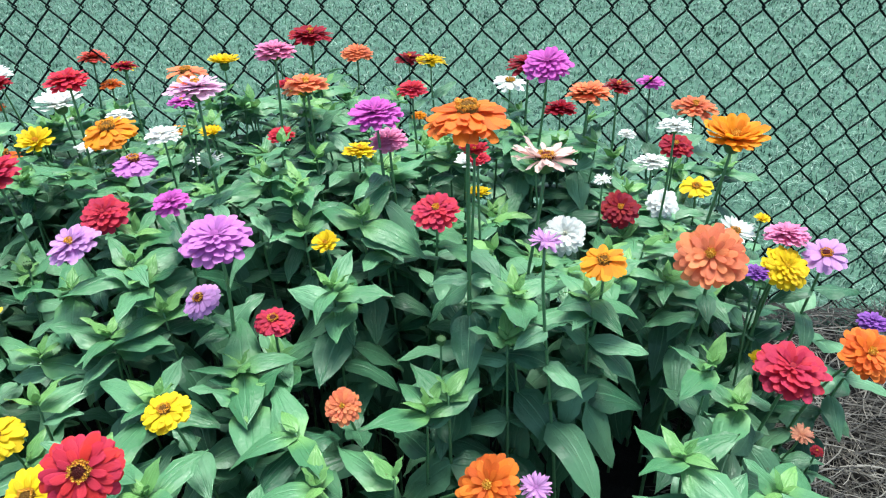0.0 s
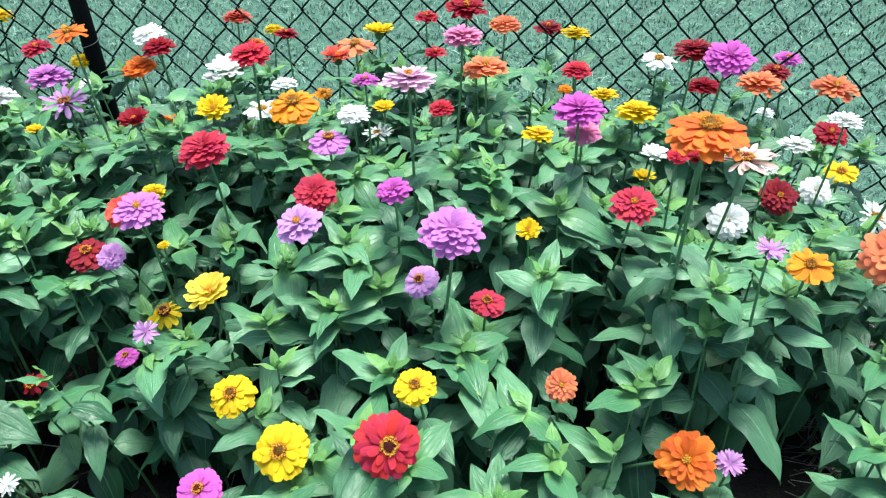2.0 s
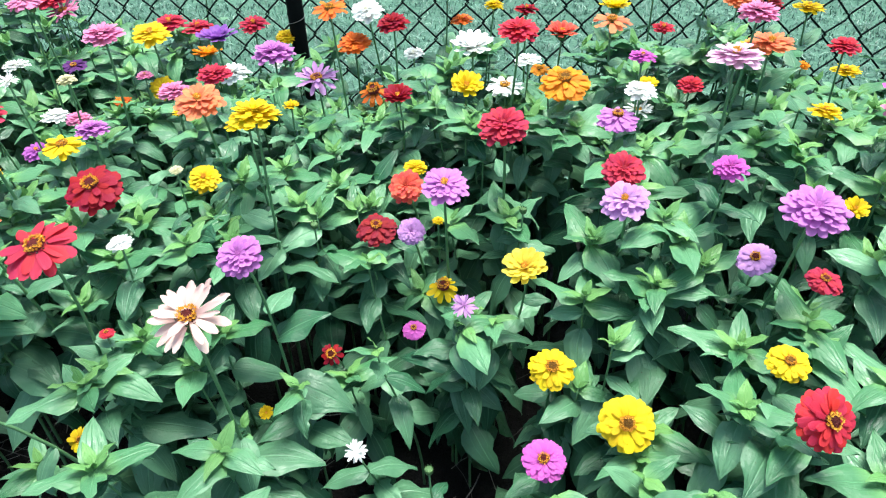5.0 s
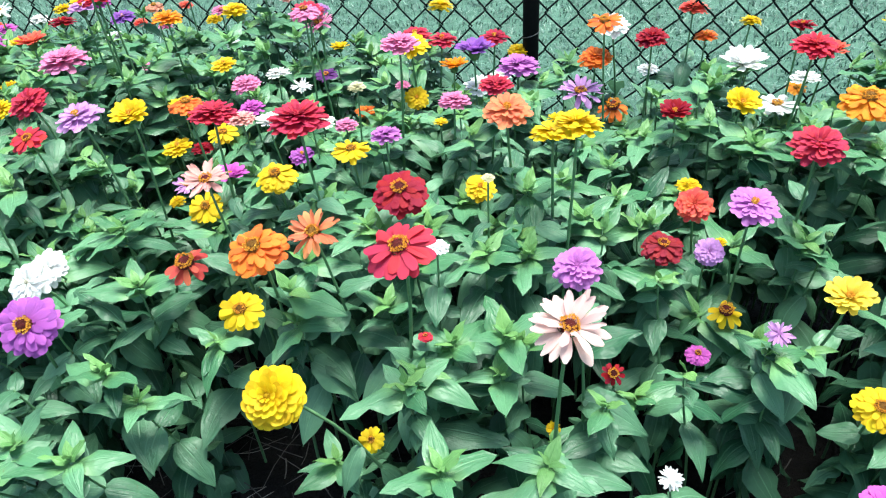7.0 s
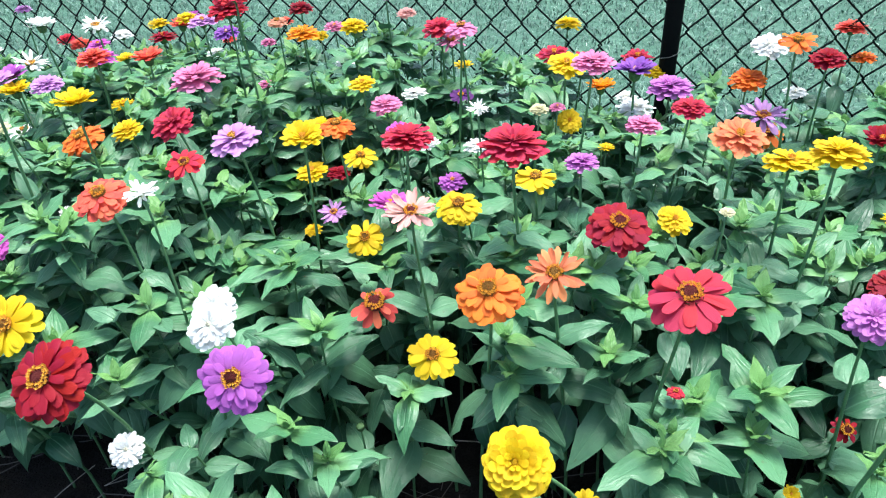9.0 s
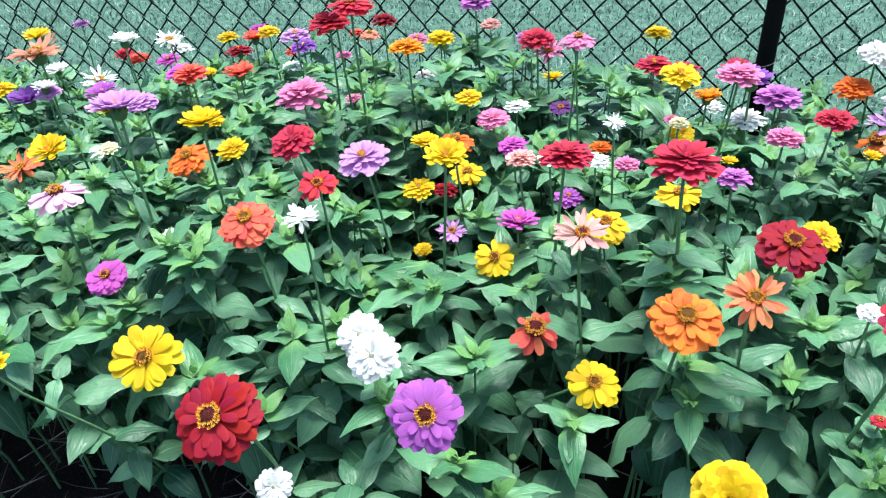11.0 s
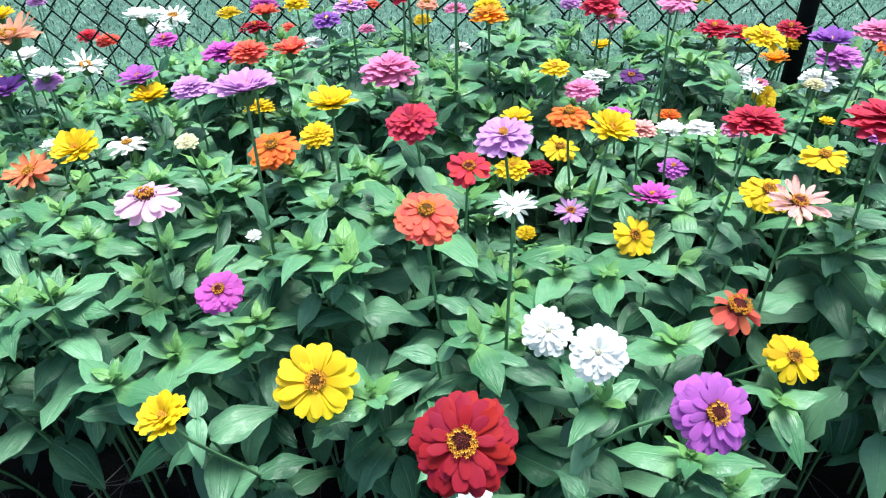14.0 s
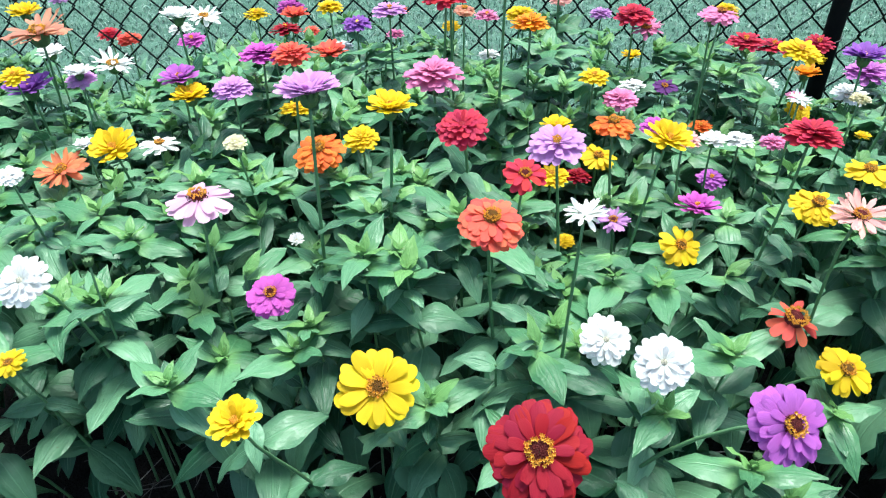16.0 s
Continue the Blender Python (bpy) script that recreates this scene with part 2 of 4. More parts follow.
# words, petal colour and the colour at the petal's base
COLOURS = {
    "ros": ("rose red", (0.58, 0.034, 0.078), (0.42, 0.02, 0.05)),
    "red": ("bright red", (0.64, 0.032, 0.062), (0.40, 0.012, 0.02)),
    "crim": ("crimson red", (0.37, 0.007, 0.024), (0.28, 0.006, 0.016)),
    "dkr": ("dark red", (0.32, 0.014, 0.028), (0.15, 0.006, 0.010)),
    "cor": ("coral red", (0.82, 0.140, 0.090), (0.55, 0.04, 0.02)),
    "dus": ("dusty salmon", (0.66, 0.30, 0.19), (0.48, 0.16, 0.08)),
    "sal": ("salmon orange", (0.84, 0.270, 0.120), (0.62, 0.10, 0.04)),
    "ora": ("orange", (0.84, 0.205, 0.028), (0.62, 0.09, 0.008)),
    "amb": ("amber orange", (0.86, 0.330, 0.014), (0.66, 0.17, 0.006)),
    "yel": ("bright yellow", (0.84, 0.610, 0.012), (0.72, 0.42, 0.006)),
    "lem": ("pale yellow", (0.88, 0.690, 0.080), (0.72, 0.45, 0.03)),
    "whi": ("white", (0.89, 0.90, 0.88), (0.80, 0.83, 0.73)),
    "cre": ("cream", (0.74, 0.70, 0.46), (0.55, 0.50, 0.20)),
    "pal": ("pale pink", (0.86, 0.47, 0.43), (0.72, 0.34, 0.28)),
    "blu": ("pale blush pink", (0.88, 0.61, 0.57), (0.72, 0.38, 0.34)),
    "dpu": ("dark purple", (0.13, 0.028, 0.19), (0.05, 0.012, 0.08)),
    "pli": ("pale lilac", (0.82, 0.50, 0.70), (0.62, 0.30, 0.50)),
    "pin": ("pink", (0.78, 0.270, 0.480), (0.55, 0.10, 0.24)),
    "mag": ("magenta", (0.64, 0.125, 0.540), (0.38, 0.03, 0.28)),
    "orc": ("orchid pink", (0.64, 0.230, 0.640), (0.44, 0.10, 0.44)),
    "vio": ("violet", (0.48, 0.130, 0.530), (0.33, 0.05, 0.38)),
    "pur": ("purple", (0.32, 0.110, 0.500), (0.14, 0.03, 0.27)),
    "lil": ("lilac", (0.66, 0.340, 0.700), (0.40, 0.14, 0.44)),
    "gre": ("green", (0.12, 0.24, 0.07), (0.08, 0.16, 0.05)),
}
PETAL = {}


def petal_of(colour, joined):
    if (colour, joined) not in PETAL:
        words, rim, base = COLOURS[colour]
        PETAL[colour, joined] = petal_material(words.replace(" ", "_") + ("_petals_joined" if joined else "_petal"), rim, base, joined)
    return PETAL[colour, joined]


# ---- helpers for parts ----


def mesh_of(name, bm, mats, smooth=True):
    me = bpy.data.meshes.new(name)
    bm.to_mesh(me)
    bm.free()
    for m in mats:
        me.materials.append(m)
    if smooth:
        me.shade_smooth()
    return me


def part(name, data, parent, m=None, label=""):
    ob = new(name, data)
    ob.parent = parent
    if m is not None:
        ob.matrix_basis = m
    return tagged(ob, label)


def tube(bm, points, radii, sides=6, slot=0):
    """A tube along points, with the given radius at each, closed at its end."""
    rings, up = [], Vector((0.31, 0.17, 0.93))
    for k, p in enumerate(points):
        way = (points[min(k + 1, len(points) - 1)] - points[max(k - 1, 0)]).normalized()
        a = way.cross(up)
        a = a.normalized() if a.length > 0.05 else way.cross(Vector((1, 0, 0))).normalized()
        b = way.cross(a)
        rings.append([bm.verts.new(p + radii[k] * (math.cos(t) * a + math.sin(t) * b)) for t in (2 * math.pi * s / sides for s in range(sides))])
    for r, q in zip(rings, rings[1:]):
        for s in range(sides):
            bm.faces.new((r[s], r[(s + 1) % sides], q[(s + 1) % sides], q[s])).material_index = slot
    bm.faces.new(rings[-1]).material_index = slot
    return bm


def sheet(bm, m, nx, ny, shape, slot=0):
    """A small curved sheet, shape(u, v) -> place, for u from -1 to 1 and v from 0 to 1, moved by m, with a UV map."""
    uv = bm.loops.layers.uv.verify()
    grid = [[bm.verts.new(m @ Vector(shape(2 * i / nx - 1, j / ny))) for i in range(nx + 1)] for j in range(ny + 1)]
    for j in range(ny):
        for i in range(nx):
            f = bm.faces.new((grid[j][i], grid[j][i + 1], grid[j + 1][i + 1], grid[j + 1][i]))
            f.material_index, f.smooth = slot, True
            for loop, (a, b) in zip(f.loops, ((i, j), (i + 1, j), (i + 1, j + 1), (i, j + 1))):
                loop[uv].uv = (a / nx, b / ny)


def basis(place, normal, spin=0.0, size=1.0):
    """A pose whose z axis is the normal."""
    q = Vector(normal).to_track_quat("Z", "Y").to_matrix().to_4x4()
    return Matrix.Translation(place) @ q @ Matrix.Rotation(spin, 4, "Z") @ Matrix.Scale(size, 4)


# ---- leaves: one unit long, along +y ----


def leaf_shape(seed, narrow=False):
    r = random.Random(seed)
    wide = r.uniform(0.215, 0.295) if not narrow else r.uniform(0.21, 0.28)
    fold, droop, lift = r.uniform(0.16, 0.58), r.uniform(0.15, 0.70), r.uniform(0.05, 0.28)
    sway, ripple, phase, twist = r.uniform(-0.12, 0.12), r.uniform(0.018, 0.055), r.uniform(0, 6), r.uniform(-0.45, 0.45)
    bite, where, flank = (r.uniform(0.25, 0.55), r.uniform(0.35, 0.75), r.choice((-1, 1))) if seed % 4 == 1 else (0.0, 0.5, 1)

    def shape(u, v):
        w = wide * (math.sin(math.pi * v ** 0.66) ** 0.88 + 0.30 * (1 - v) ** 7) if v < 1 else 0.003
        if u * flank > 0:
            w *= 1 - bite * math.exp(-(((v - where) / 0.075) ** 2))
        x = u * w
        z = fold * abs(x) * (1 - 0.4 * v) - 0.5 * x * x / wide + lift * v - droop * v * v + ripple * abs(u) * math.sin(11 * v + phase + 2 * u) + twist * x * v
        return x + sway * v * v, v - 0.10 * droop * v * v, z

    return shape


LEAF_SHAPES = [leaf_shape(s) for s in range(14)]
YOUNG_SHAPES = [leaf_shape(40 + s, True) for s in range(5)]


def one_leaf(name, shape, mat, nx=6, ny=11):
    bm = bmesh.new()
    sheet(bm, Matrix(), nx, ny, shape)
    return mesh_of(name, bm, [mat])


LEAF_MESH = [one_leaf("leaf", s, LEAF[0]) for s in LEAF_SHAPES]
YOUNG_MESH = [[one_leaf("young_leaf", s, m[0], 4, 5) for s in YOUNG_SHAPES] for m in (YOUNG, HEART)]

# ---- petals: one unit long, along +y, facing +z ----


def petal_shape(kind, seed):
    r = random.Random(seed * 7 + len(kind))
    if kind == "quilled":
        wide, cup, rise, bend = r.uniform(0.115, 0.165), r.uniform(0.8, 2.0), r.uniform(0.0, 0.25), r.uniform(-0.25, 0.20)
    elif kind == "single":
        wide, cup, rise, bend = r.uniform(0.165, 0.215), r.uniform(-0.9, 0.7), r.uniform(0.08, 0.18), r.uniform(-0.26, -0.10)
    elif kind == "semi":
        wide, cup, rise, bend = r.uniform(0.185, 0.225), r.uniform(-0.7, 0.5), r.uniform(0.05, 0.14), r.uniform(-0.22, -0.08)
    elif kind == "pompon":
        wide, cup, rise, bend = r.uniform(0.225, 0.290), r.uniform(-0.2, 0.8), r.uniform(0.00, 0.10), r.uniform(-0.18, 0.04)
    else:
        wide, cup, rise, bend = r.uniform(0.165, 0.205), r.uniform(-0.2, 0.9), r.uniform(0.02, 0.14), r.uniform(-0.20, 0.02)
    notch, skew = r.uniform(0.0, 0.08 if kind in ("single", "semi") else 0.05), r.uniform(-0.06, 0.06)
    wave, phase, lop = r.uniform(0.010, 0.030), r.uniform(0, 6), r.uniform(-0.05, 0.05)

    def shape(u, v):
        full = min(1.0, 0.36 + 0.98 * v) * (1 if v < 0.70 else 1 - 0.30 * ((v - 0.70) / 0.30) ** 2.2)
        x = u * wide * full
        tip = 1.0 - (0.17 if kind == "quilled" else 0.075) * u * u * v ** 5 - notch * (1 - abs(u)) * v ** 6 + lop * u * v ** 4
        groove = 0.011 * math.cos(3 * math.pi * u) * v
        return x + skew * v, v * tip, cup * x * x + rise * v + bend * v * v + wave * u * math.sin(5 * v + phase) + groove

    return shape


PETAL_SHAPES = {k: [petal_shape(k, s) for s in range(6)] for k in ("double", "semi", "single", "spent", "quilled", "pompon")}
PETAL_MESH = {}


def petal_mesh(kind, variant, colour):
    if (kind, variant, colour) not in PETAL_MESH:
        bm = bmesh.new()
        sheet(bm, Matrix(), 6, 6, PETAL_SHAPES[kind][variant])
        PETAL_MESH[kind, variant, colour] = mesh_of("petal", bm, [petal_of(colour, False)])
    return PETAL_MESH[kind, variant, colour]


# rows of petals from the rim inwards: how many, how long, how steep, how high
DAHLIA = [(19, 1.00, -10, 0.00), (18, 0.93, -3, 0.05), (16, 0.82, 5, 0.10), (13, 0.67, 14, 0.14), (10, 0.50, 27, 0.18), (6, 0.32, 50, 0.21)]
TUFTED = [(18, 1.00, -7, 0.00), (16, 0.90, 0, 0.05), (13, 0.74, 9, 0.09), (9, 0.52, 24, 0.13)]
CUPPED = [(14, 1.00, 14, 0.00), (12, 0.94, 24, 0.03), (10, 0.82, 34, 0.05), (7, 0.62, 46, 0.07)]
ROWS = {
    "double": [DAHLIA, TUFTED, CUPPED, DAHLIA[:-1]],
    "semi": [[(19, 1.00, -6, 0.00), (17, 0.95, -1, 0.03), (14, 0.83, 5, 0.06), (9, 0.64, 13, 0.09)]],
    "single": [[(15, 1.00, -4, 0.00), (9, 0.90, 5, 0.04)]],
    "spent": [[(9, 1.00, -30, 0.00), (4, 0.86, -16, 0.03)]],
    "quilled": [[(19, 1.00, -2, 0.00), (14, 0.88, 12, 0.04)]],
    "pompon": [[(16, 1.00, -24, 0.02), (17, 0.98, -13, 0.09), (16, 0.92, -3, 0.16), (14, 0.82, 8, 0.23), (12, 0.68, 19, 0.29), (10, 0.52, 32, 0.34), (7, 0.36, 50, 0.38), (4, 0.22, 68, 0.40)]],
}
LOOSE = {"quilled": 16, "double": 6, "pompon": 6, "single": 8, "spent": 13, "semi": 6}


def petal_layout(kind, r, variant=0):
    """The poses of a head's petals for a head of radius 1: (layer, pose) pairs."""
    rows = ROWS[kind][variant % len(ROWS[kind])]
    made, sag, lost = [], 0.0, 0.0
    if kind in ("single", "semi"):
        sag, lost = r.uniform(-9, 4), r.choice((0.0, 0.04, 0.10))
    loose = LOOSE[kind]
    for layer, (count, reach, lift, height) in enumerate(rows):
        start = r.uniform(0, 6)
        for k in range(count):
            if r.random() < (0.12 if kind == "quilled" else lost):
                continue
            turn = start + 2 * math.pi * (k + r.uniform(-0.16, 0.16)) / count
            m = Matrix.Rotation(turn, 4, "Z") @ Matrix.Translation((0, 0.07, height)) @ Matrix.Rotation(radians(lift + sag + r.uniform(-loose, loose)), 4, "X")
            m = m @ Matrix.Rotation(radians(r.uniform(-1.3, 1.3) * loose), 4, "Y") @ Matrix.Scale((reach - 0.05) * r.uniform(0.89, 1.05), 4)
            made.append((layer, m))
    return made


RING_MESH = {}


def ring_meshes(kind, colour, variant):
    """The petals of a head of radius 1, joined layer by layer; each layout comes in two castings."""
    key = kind, colour, variant
    if key not in RING_MESH:
        r, rings = random.Random(variant * 31 + len(colour)), {}
        for layer, m in petal_layout(kind, r, variant // 2):
            sheet(rings.setdefault(layer, bmesh.new()), m, 4, 4, PETAL_SHAPES[kind][r.randrange(6)])
        RING_MESH[key] = [mesh_of("petal_ring", bm, [petal_of(colour, True)]) for bm in rings.values()]
    return RING_MESH[key]


def disc_mesh(size, height, mat):
    """A low cone of packed disc scales, radius 1 times size."""
    bm = bmesh.new()
    count = 90
    for k in range(count):
        a, rr = k * 2.39996, size * math.sqrt((k + 0.5) / count)
        z = height * (1 - (rr / size) ** 2)
        top = bm.verts.new((rr * math.cos(a), rr * math.sin(a), z + 0.05))
        ring = [bm.verts.new((rr * math.cos(a) + 0.032 * math.cos(t), rr * math.sin(a) + 0.032 * math.sin(t), z - 0.03)) for t in (0, 1.57, 3.14, 4.71)]
        for i in range(4):
            bm.faces.new((ring[i], ring[(i + 1) % 4], top))
    bmesh.ops.create_cone(bm, segments=14, radius1=size * 1.02, radius2=size * 0.3, depth=height + 0.02, matrix=Matrix.Translation((0, 0, height / 2 - 0.04)))
    return mesh_of("disc", bm, [mat])


def floret_mesh(rings, seed):
    """Tiny five-pointed florets in rings of (radius, height, count)."""
    bm, r = bmesh.new(), random.Random(seed)
    for radius, height, count in rings:
        for k in range(count):
            a, rr, z = 2 * math.pi * k / count + r.uniform(-0.12, 0.12), radius * r.uniform(0.86, 1.14), height + r.uniform(-0.02, 0.04)
            c = Vector((rr * math.cos(a), rr * math.sin(a), z))
            tip = bm.verts.new(c + Vector((0, 0, -0.06)))
            star = [bm.verts.new(c + Vector(((0.052 if j % 2 else 0.024) * math.cos(a + j * 0.628), (0.052 if j % 2 else 0.024) * math.sin(a + j * 0.628), 0.03 if j % 2 else 0.0))) for j in range(10)]
            for j in range(10):
                bm.faces.new((star[j], star[(j + 1) % 10], tip))
    return mesh_of("floret_ring", bm, [DISC_GOLD], False)


DISC_SINGLE, DISC_TAWNY = disc_mesh(0.23, 0.15, DISC_DARK), disc_mesh(0.24, 0.16, DISC_BROWN)
DISC_DOUBLE, DISC_PALE = disc_mesh(0.10, 0.10, DISC_GOLD), disc_mesh(0.10, 0.08, DISC_CREAM)
FLORETS = [floret_mesh([(0.240, 0.14, 22), (0.195, 0.17, 17)], 1), floret_mesh([(0.22, 0.16, 20), (0.16, 0.20, 13)], 2)]
FLORETS_SMALL = floret_mesh([(0.115, 0.25, 10), (0.06, 0.29, 5)], 3)


def bract_mesh():
    """The green cup of overlapping bracts below a head of radius 1."""
    bm = bmesh.new()
    uv = bm.loops.layers.uv.verify()
    rows = [(0.10, -0.42), (0.20, -0.36), (0.26, -0.22), (0.27, -0.08), (0.22, 0.02)]
    rings = [[bm.verts.new((rr * math.cos(a), rr * math.sin(a), z)) for a in (2 * math.pi * k / 14 for k in range(14))] for rr, z in rows]
    for p, q in zip(rings, rings[1:]):
        for k in range(14):
            bm.faces.new((p[k], p[(k + 1) % 14], q[(k + 1) % 14], q[k]))
    bm.faces.new(rings[-1])
    for row, (rr, z) in enumerate(rows[1:4]):
        for k in range(9):
            a = 2 * math.pi * (k + row / 2) / 9
            m = Matrix.Rotation(a, 4, "Z") @ Matrix.Translation((0, rr * 0.96, z)) @ Matrix.Rotation(radians(76), 4, "X") @ Matrix.Scale(0.17, 4)
            sheet(bm, m, 2, 2, lambda u, v: (u * 0.42 * (1 - 0.75 * v * v), v, 0.15 * u * u - 0.1 * v))
    return mesh_of("bracts", bm, [CALYX])


BRACTS = bract_mesh()

# ---- the ground ----


def ground_sheet():
    bm = bmesh.new()
    bmesh.ops.create_grid(bm, x_segments=40, y_segments=40, size=300)
    ob = new("ground", mesh_of("ground", bm, [LAWN_EARTH]))
    ob.location.z = -0.012
    return tagged(ob, "short green lawn ground beyond the fence", "lawn", kind="structure")


BED_LEFT, BED_RIGHT, BED_FRONT, BED_BACK = -4.3, 0.50, 0.26, 1.40


def soil_sheet():
    bm = bmesh.new()
    nx, ny = 330, 126
    x0, x1, y0, y1 = -5.5, 2.6, -1.6, 1.50
    grid = []
    for j in range(ny + 1):
        row = []
        for i in range(nx + 1):
            x, y = x0 + (x1 - x0) * i / nx, y0 + (y1 - y0) * j / ny
            z = 0.006 + 0.030 * noise.noise((x * 3, y * 3, 0)) + 0.015 * noise.noise((x * 13, y * 13, 4)) + 0.010 * noise.noise((x * 31, y * 31, 9))
            edge = min(i, j, nx - i, ny - j)
            row.append(bm.verts.new((x, y, max(z, -0.008) if edge else -0.03)))
        grid.append(row)
    for j in range(ny):
        for i in range(nx):
            bm.faces.new((grid[j][i], grid[j][i + 1], grid[j + 1][i + 1], grid[j + 1][i]))
    return tagged(new("soil", mesh_of("soil", bm, [SOIL])), "dark crumbly garden soil in the flower bed, coloured darker for the foliage's shade", "soil", kind="structure")


def straw_litter(count):
    """Dry stalks and clippings that lie about on the soil."""
    r, verts, faces = random.Random(5), [], []
    for _ in range(count):
        bare = r.random() < 0.90
        x, y = (0.30 + abs(r.gauss(0, 0.8)), min(1.48, r.gauss(0.8, 0.45))) if bare else (r.gauss(-1.7, 1.2), r.gauss(0.25, 0.35))
        a, long, thick = r.uniform(0, 6.28), r.uniform(0.03, 0.16), r.uniform(0.0005, 0.0013)
        z, tilt, bow = r.uniform(0.012, 0.045), r.uniform(-0.16, 0.16), r.uniform(-0.2, 0.2)
        side = Vector((-math.sin(a), math.cos(a), 0)) * thick
        k0 = len(verts)
        for s in range(4):
            v = s / 3 - 0.5
            c = Vector((x + math.cos(a) * long * v - math.sin(a) * bow * long * v * v * 2, y + math.sin(a) * long * v + math.cos(a) * bow * long * v * v * 2, max(0.008, z + tilt * long * v)))
            verts += [c - side, c + side, c + Vector((0, 0, thick * 1.6))]
        for s in range(3):
            p, q = k0 + 3 * s, k0 + 3 * s + 3
            faces += [(p + i, p + (i + 1) % 3, q + (i + 1) % 3, q + i) for i in range(3)]
    me = bpy.data.meshes.new("straw")
    me.from_pydata(verts, [], faces)
    me.materials.append(STRAW)
    return tagged(new("straw", me), "dry grey-brown straw and clippings lying on the soil", "straw", kind="stuff")


def lawn_grass(count):
    """Short blades of the lawn, thickest near the fence."""
    r = random.Random(9)
    verts, faces = [], []
    for _ in range(count):
        y = 1.46 + 6.5 * r.random() ** 1.8
        x = -1.3 + r.uniform(-5.2, 4.6) + r.gauss(0, 0.5)
        a, long, w = r.uniform(0, 6.28), r.uniform(0.014, 0.042), r.uniform(0.0010, 0.0023) * (1 + 0.25 * (y - 1.4))
        lean = r.uniform(0.5, 2.6)
        dx, dy = math.cos(a), math.sin(a)
        k0 = len(verts)
        for v, s in ((0, 1.0), (0.55, 0.8), (1.0, 0.12)):
            out = lean * v * v * 0.8
            for e in (-1, 1):
                verts.append((x + dx * long * out - dy * w * s * e, y + dy * long * out + dx * w * s * e, long * v * max(0.15, 1 - 0.28 * lean * v) - 0.010))
        faces += [(k0, k0 + 1, k0 + 3, k0 + 2), (k0 + 2, k0 + 3, k0 + 5, k0 + 4)]
    me = bpy.data.meshes.new("grass")
    me.from_pydata(verts, [], faces)
    me.materials.append(GRASS)
    return tagged(new("grass", me), "short mown lawn grass behind the wire fence", "grass", kind="stuff")


ground_sheet()
soil_sheet()
straw_litter(9500)
lawn_grass(175000)

# ---- the fence ----
FENCE_Y, FENCE_SLOPE, MESH_W, MESH_H = 1.445, 0.05, 0.0757, 0.0874
POST_X = -1.348


def chain_link_fence():
    """Runs through the post, a little askew to the bed and sagging towards one end."""
    fence = tagged(new("chain_link_fence"), "black vinyl-coated chain-link fence behind the flower bed", "fence")
    fence.matrix_world = pose(POST_X, FENCE_Y, 0, 0, 0, math.degrees(math.atan(FENCE_SLOPE)))
    half_w, half_h, rows = MESH_W / 2, MESH_H / 2, 28
    data = []
    for v in range(6):
        bm, r = bmesh.new(), random.Random(v)
        pts = []
        for j in range(rows + 1):
            side = (j + v) % 2
            jog = Vector((r.uniform(-0.0016, 0.0016), 0, r.uniform(-0.0016, 0.0016)))
            # the wire hooks round its neighbour at each bend
            front = 0.0025 if side else -0.0025
            e = 1 if side else -1
            x, z = side * half_w, j * half_h - 0.003
            pts += [Vector((x - e * 0.0030, front * 0.4, z - 0.0072)) + jog, Vector((x + e * 0.0030, front, z)) + jog, Vector((x - e * 0.0030, -front * 0.4, z + 0.0072)) + jog]
        tube(bm, pts, [0.0024] * len(pts), 5)
        data.append(mesh_of("wire", bm, [WIRE]))
    for k in range(205):
        along = -3.5266 + k * half_w
        part("wire", data[k % 6], fence, Matrix.Translation((along, 0, -0.0088 * along)))
    return fence


def fence_post():
    post = tagged(new("fence_post"), "slim black painted steel fence post standing in the soil", "post")
    post.location = (POST_X, FENCE_Y - 0.024, -0.05)
    bm = bmesh.new()
    tube(bm, [Vector((0, 0, z)) for z in (0, 0.3, 0.6, 0.9, 1.28, 1.30)], [0.0195] * 5 + [0.013], 16)
    part("pole", mesh_of("pole", bm, [POST]), post)
    bm = bmesh.new()
    bmesh.ops.create_uvsphere(bm, u_segments=14, v_segments=8, radius=0.023, matrix=Matrix.Translation((0, 0, 1.305)) @ Matrix.Diagonal((1, 1, 0.55, 1)))
    part("cap", mesh_of("cap", bm, [POST]), post)
    for z in (0.30, 0.62, 0.79, 1.08):
        bm = bmesh.new()
        pts = [Vector((0.0212 * math.cos(a), 0.0212 * math.sin(a), z + 0.006 * a)) for a in (-0.4 + 0.35 * k for k in range(-6, 5))]
        tube(bm, pts + [pts[-1] + Vector((0.006, 0.012, 0.012))], [0.0009] * (len(pts) + 1), 5)
        part("tie_wire", mesh_of("tie_wire", bm, [TIE]), post, None, "bare twisted tie wire")
    return post


chain_link_fence()
fence_post()

# ---- the zinnias: x, y, height of the head, its width, form, colour and how it is turned ----
FLOWERS = []


def zinnia(x, y, z, width, form, colour, facing, lean=0.0):
    """lean: how far aside the stem rises from the soil, for blooms on long arching stems."""
    FLOWERS.append((x, y, z, width, form, colour, facing, lean))


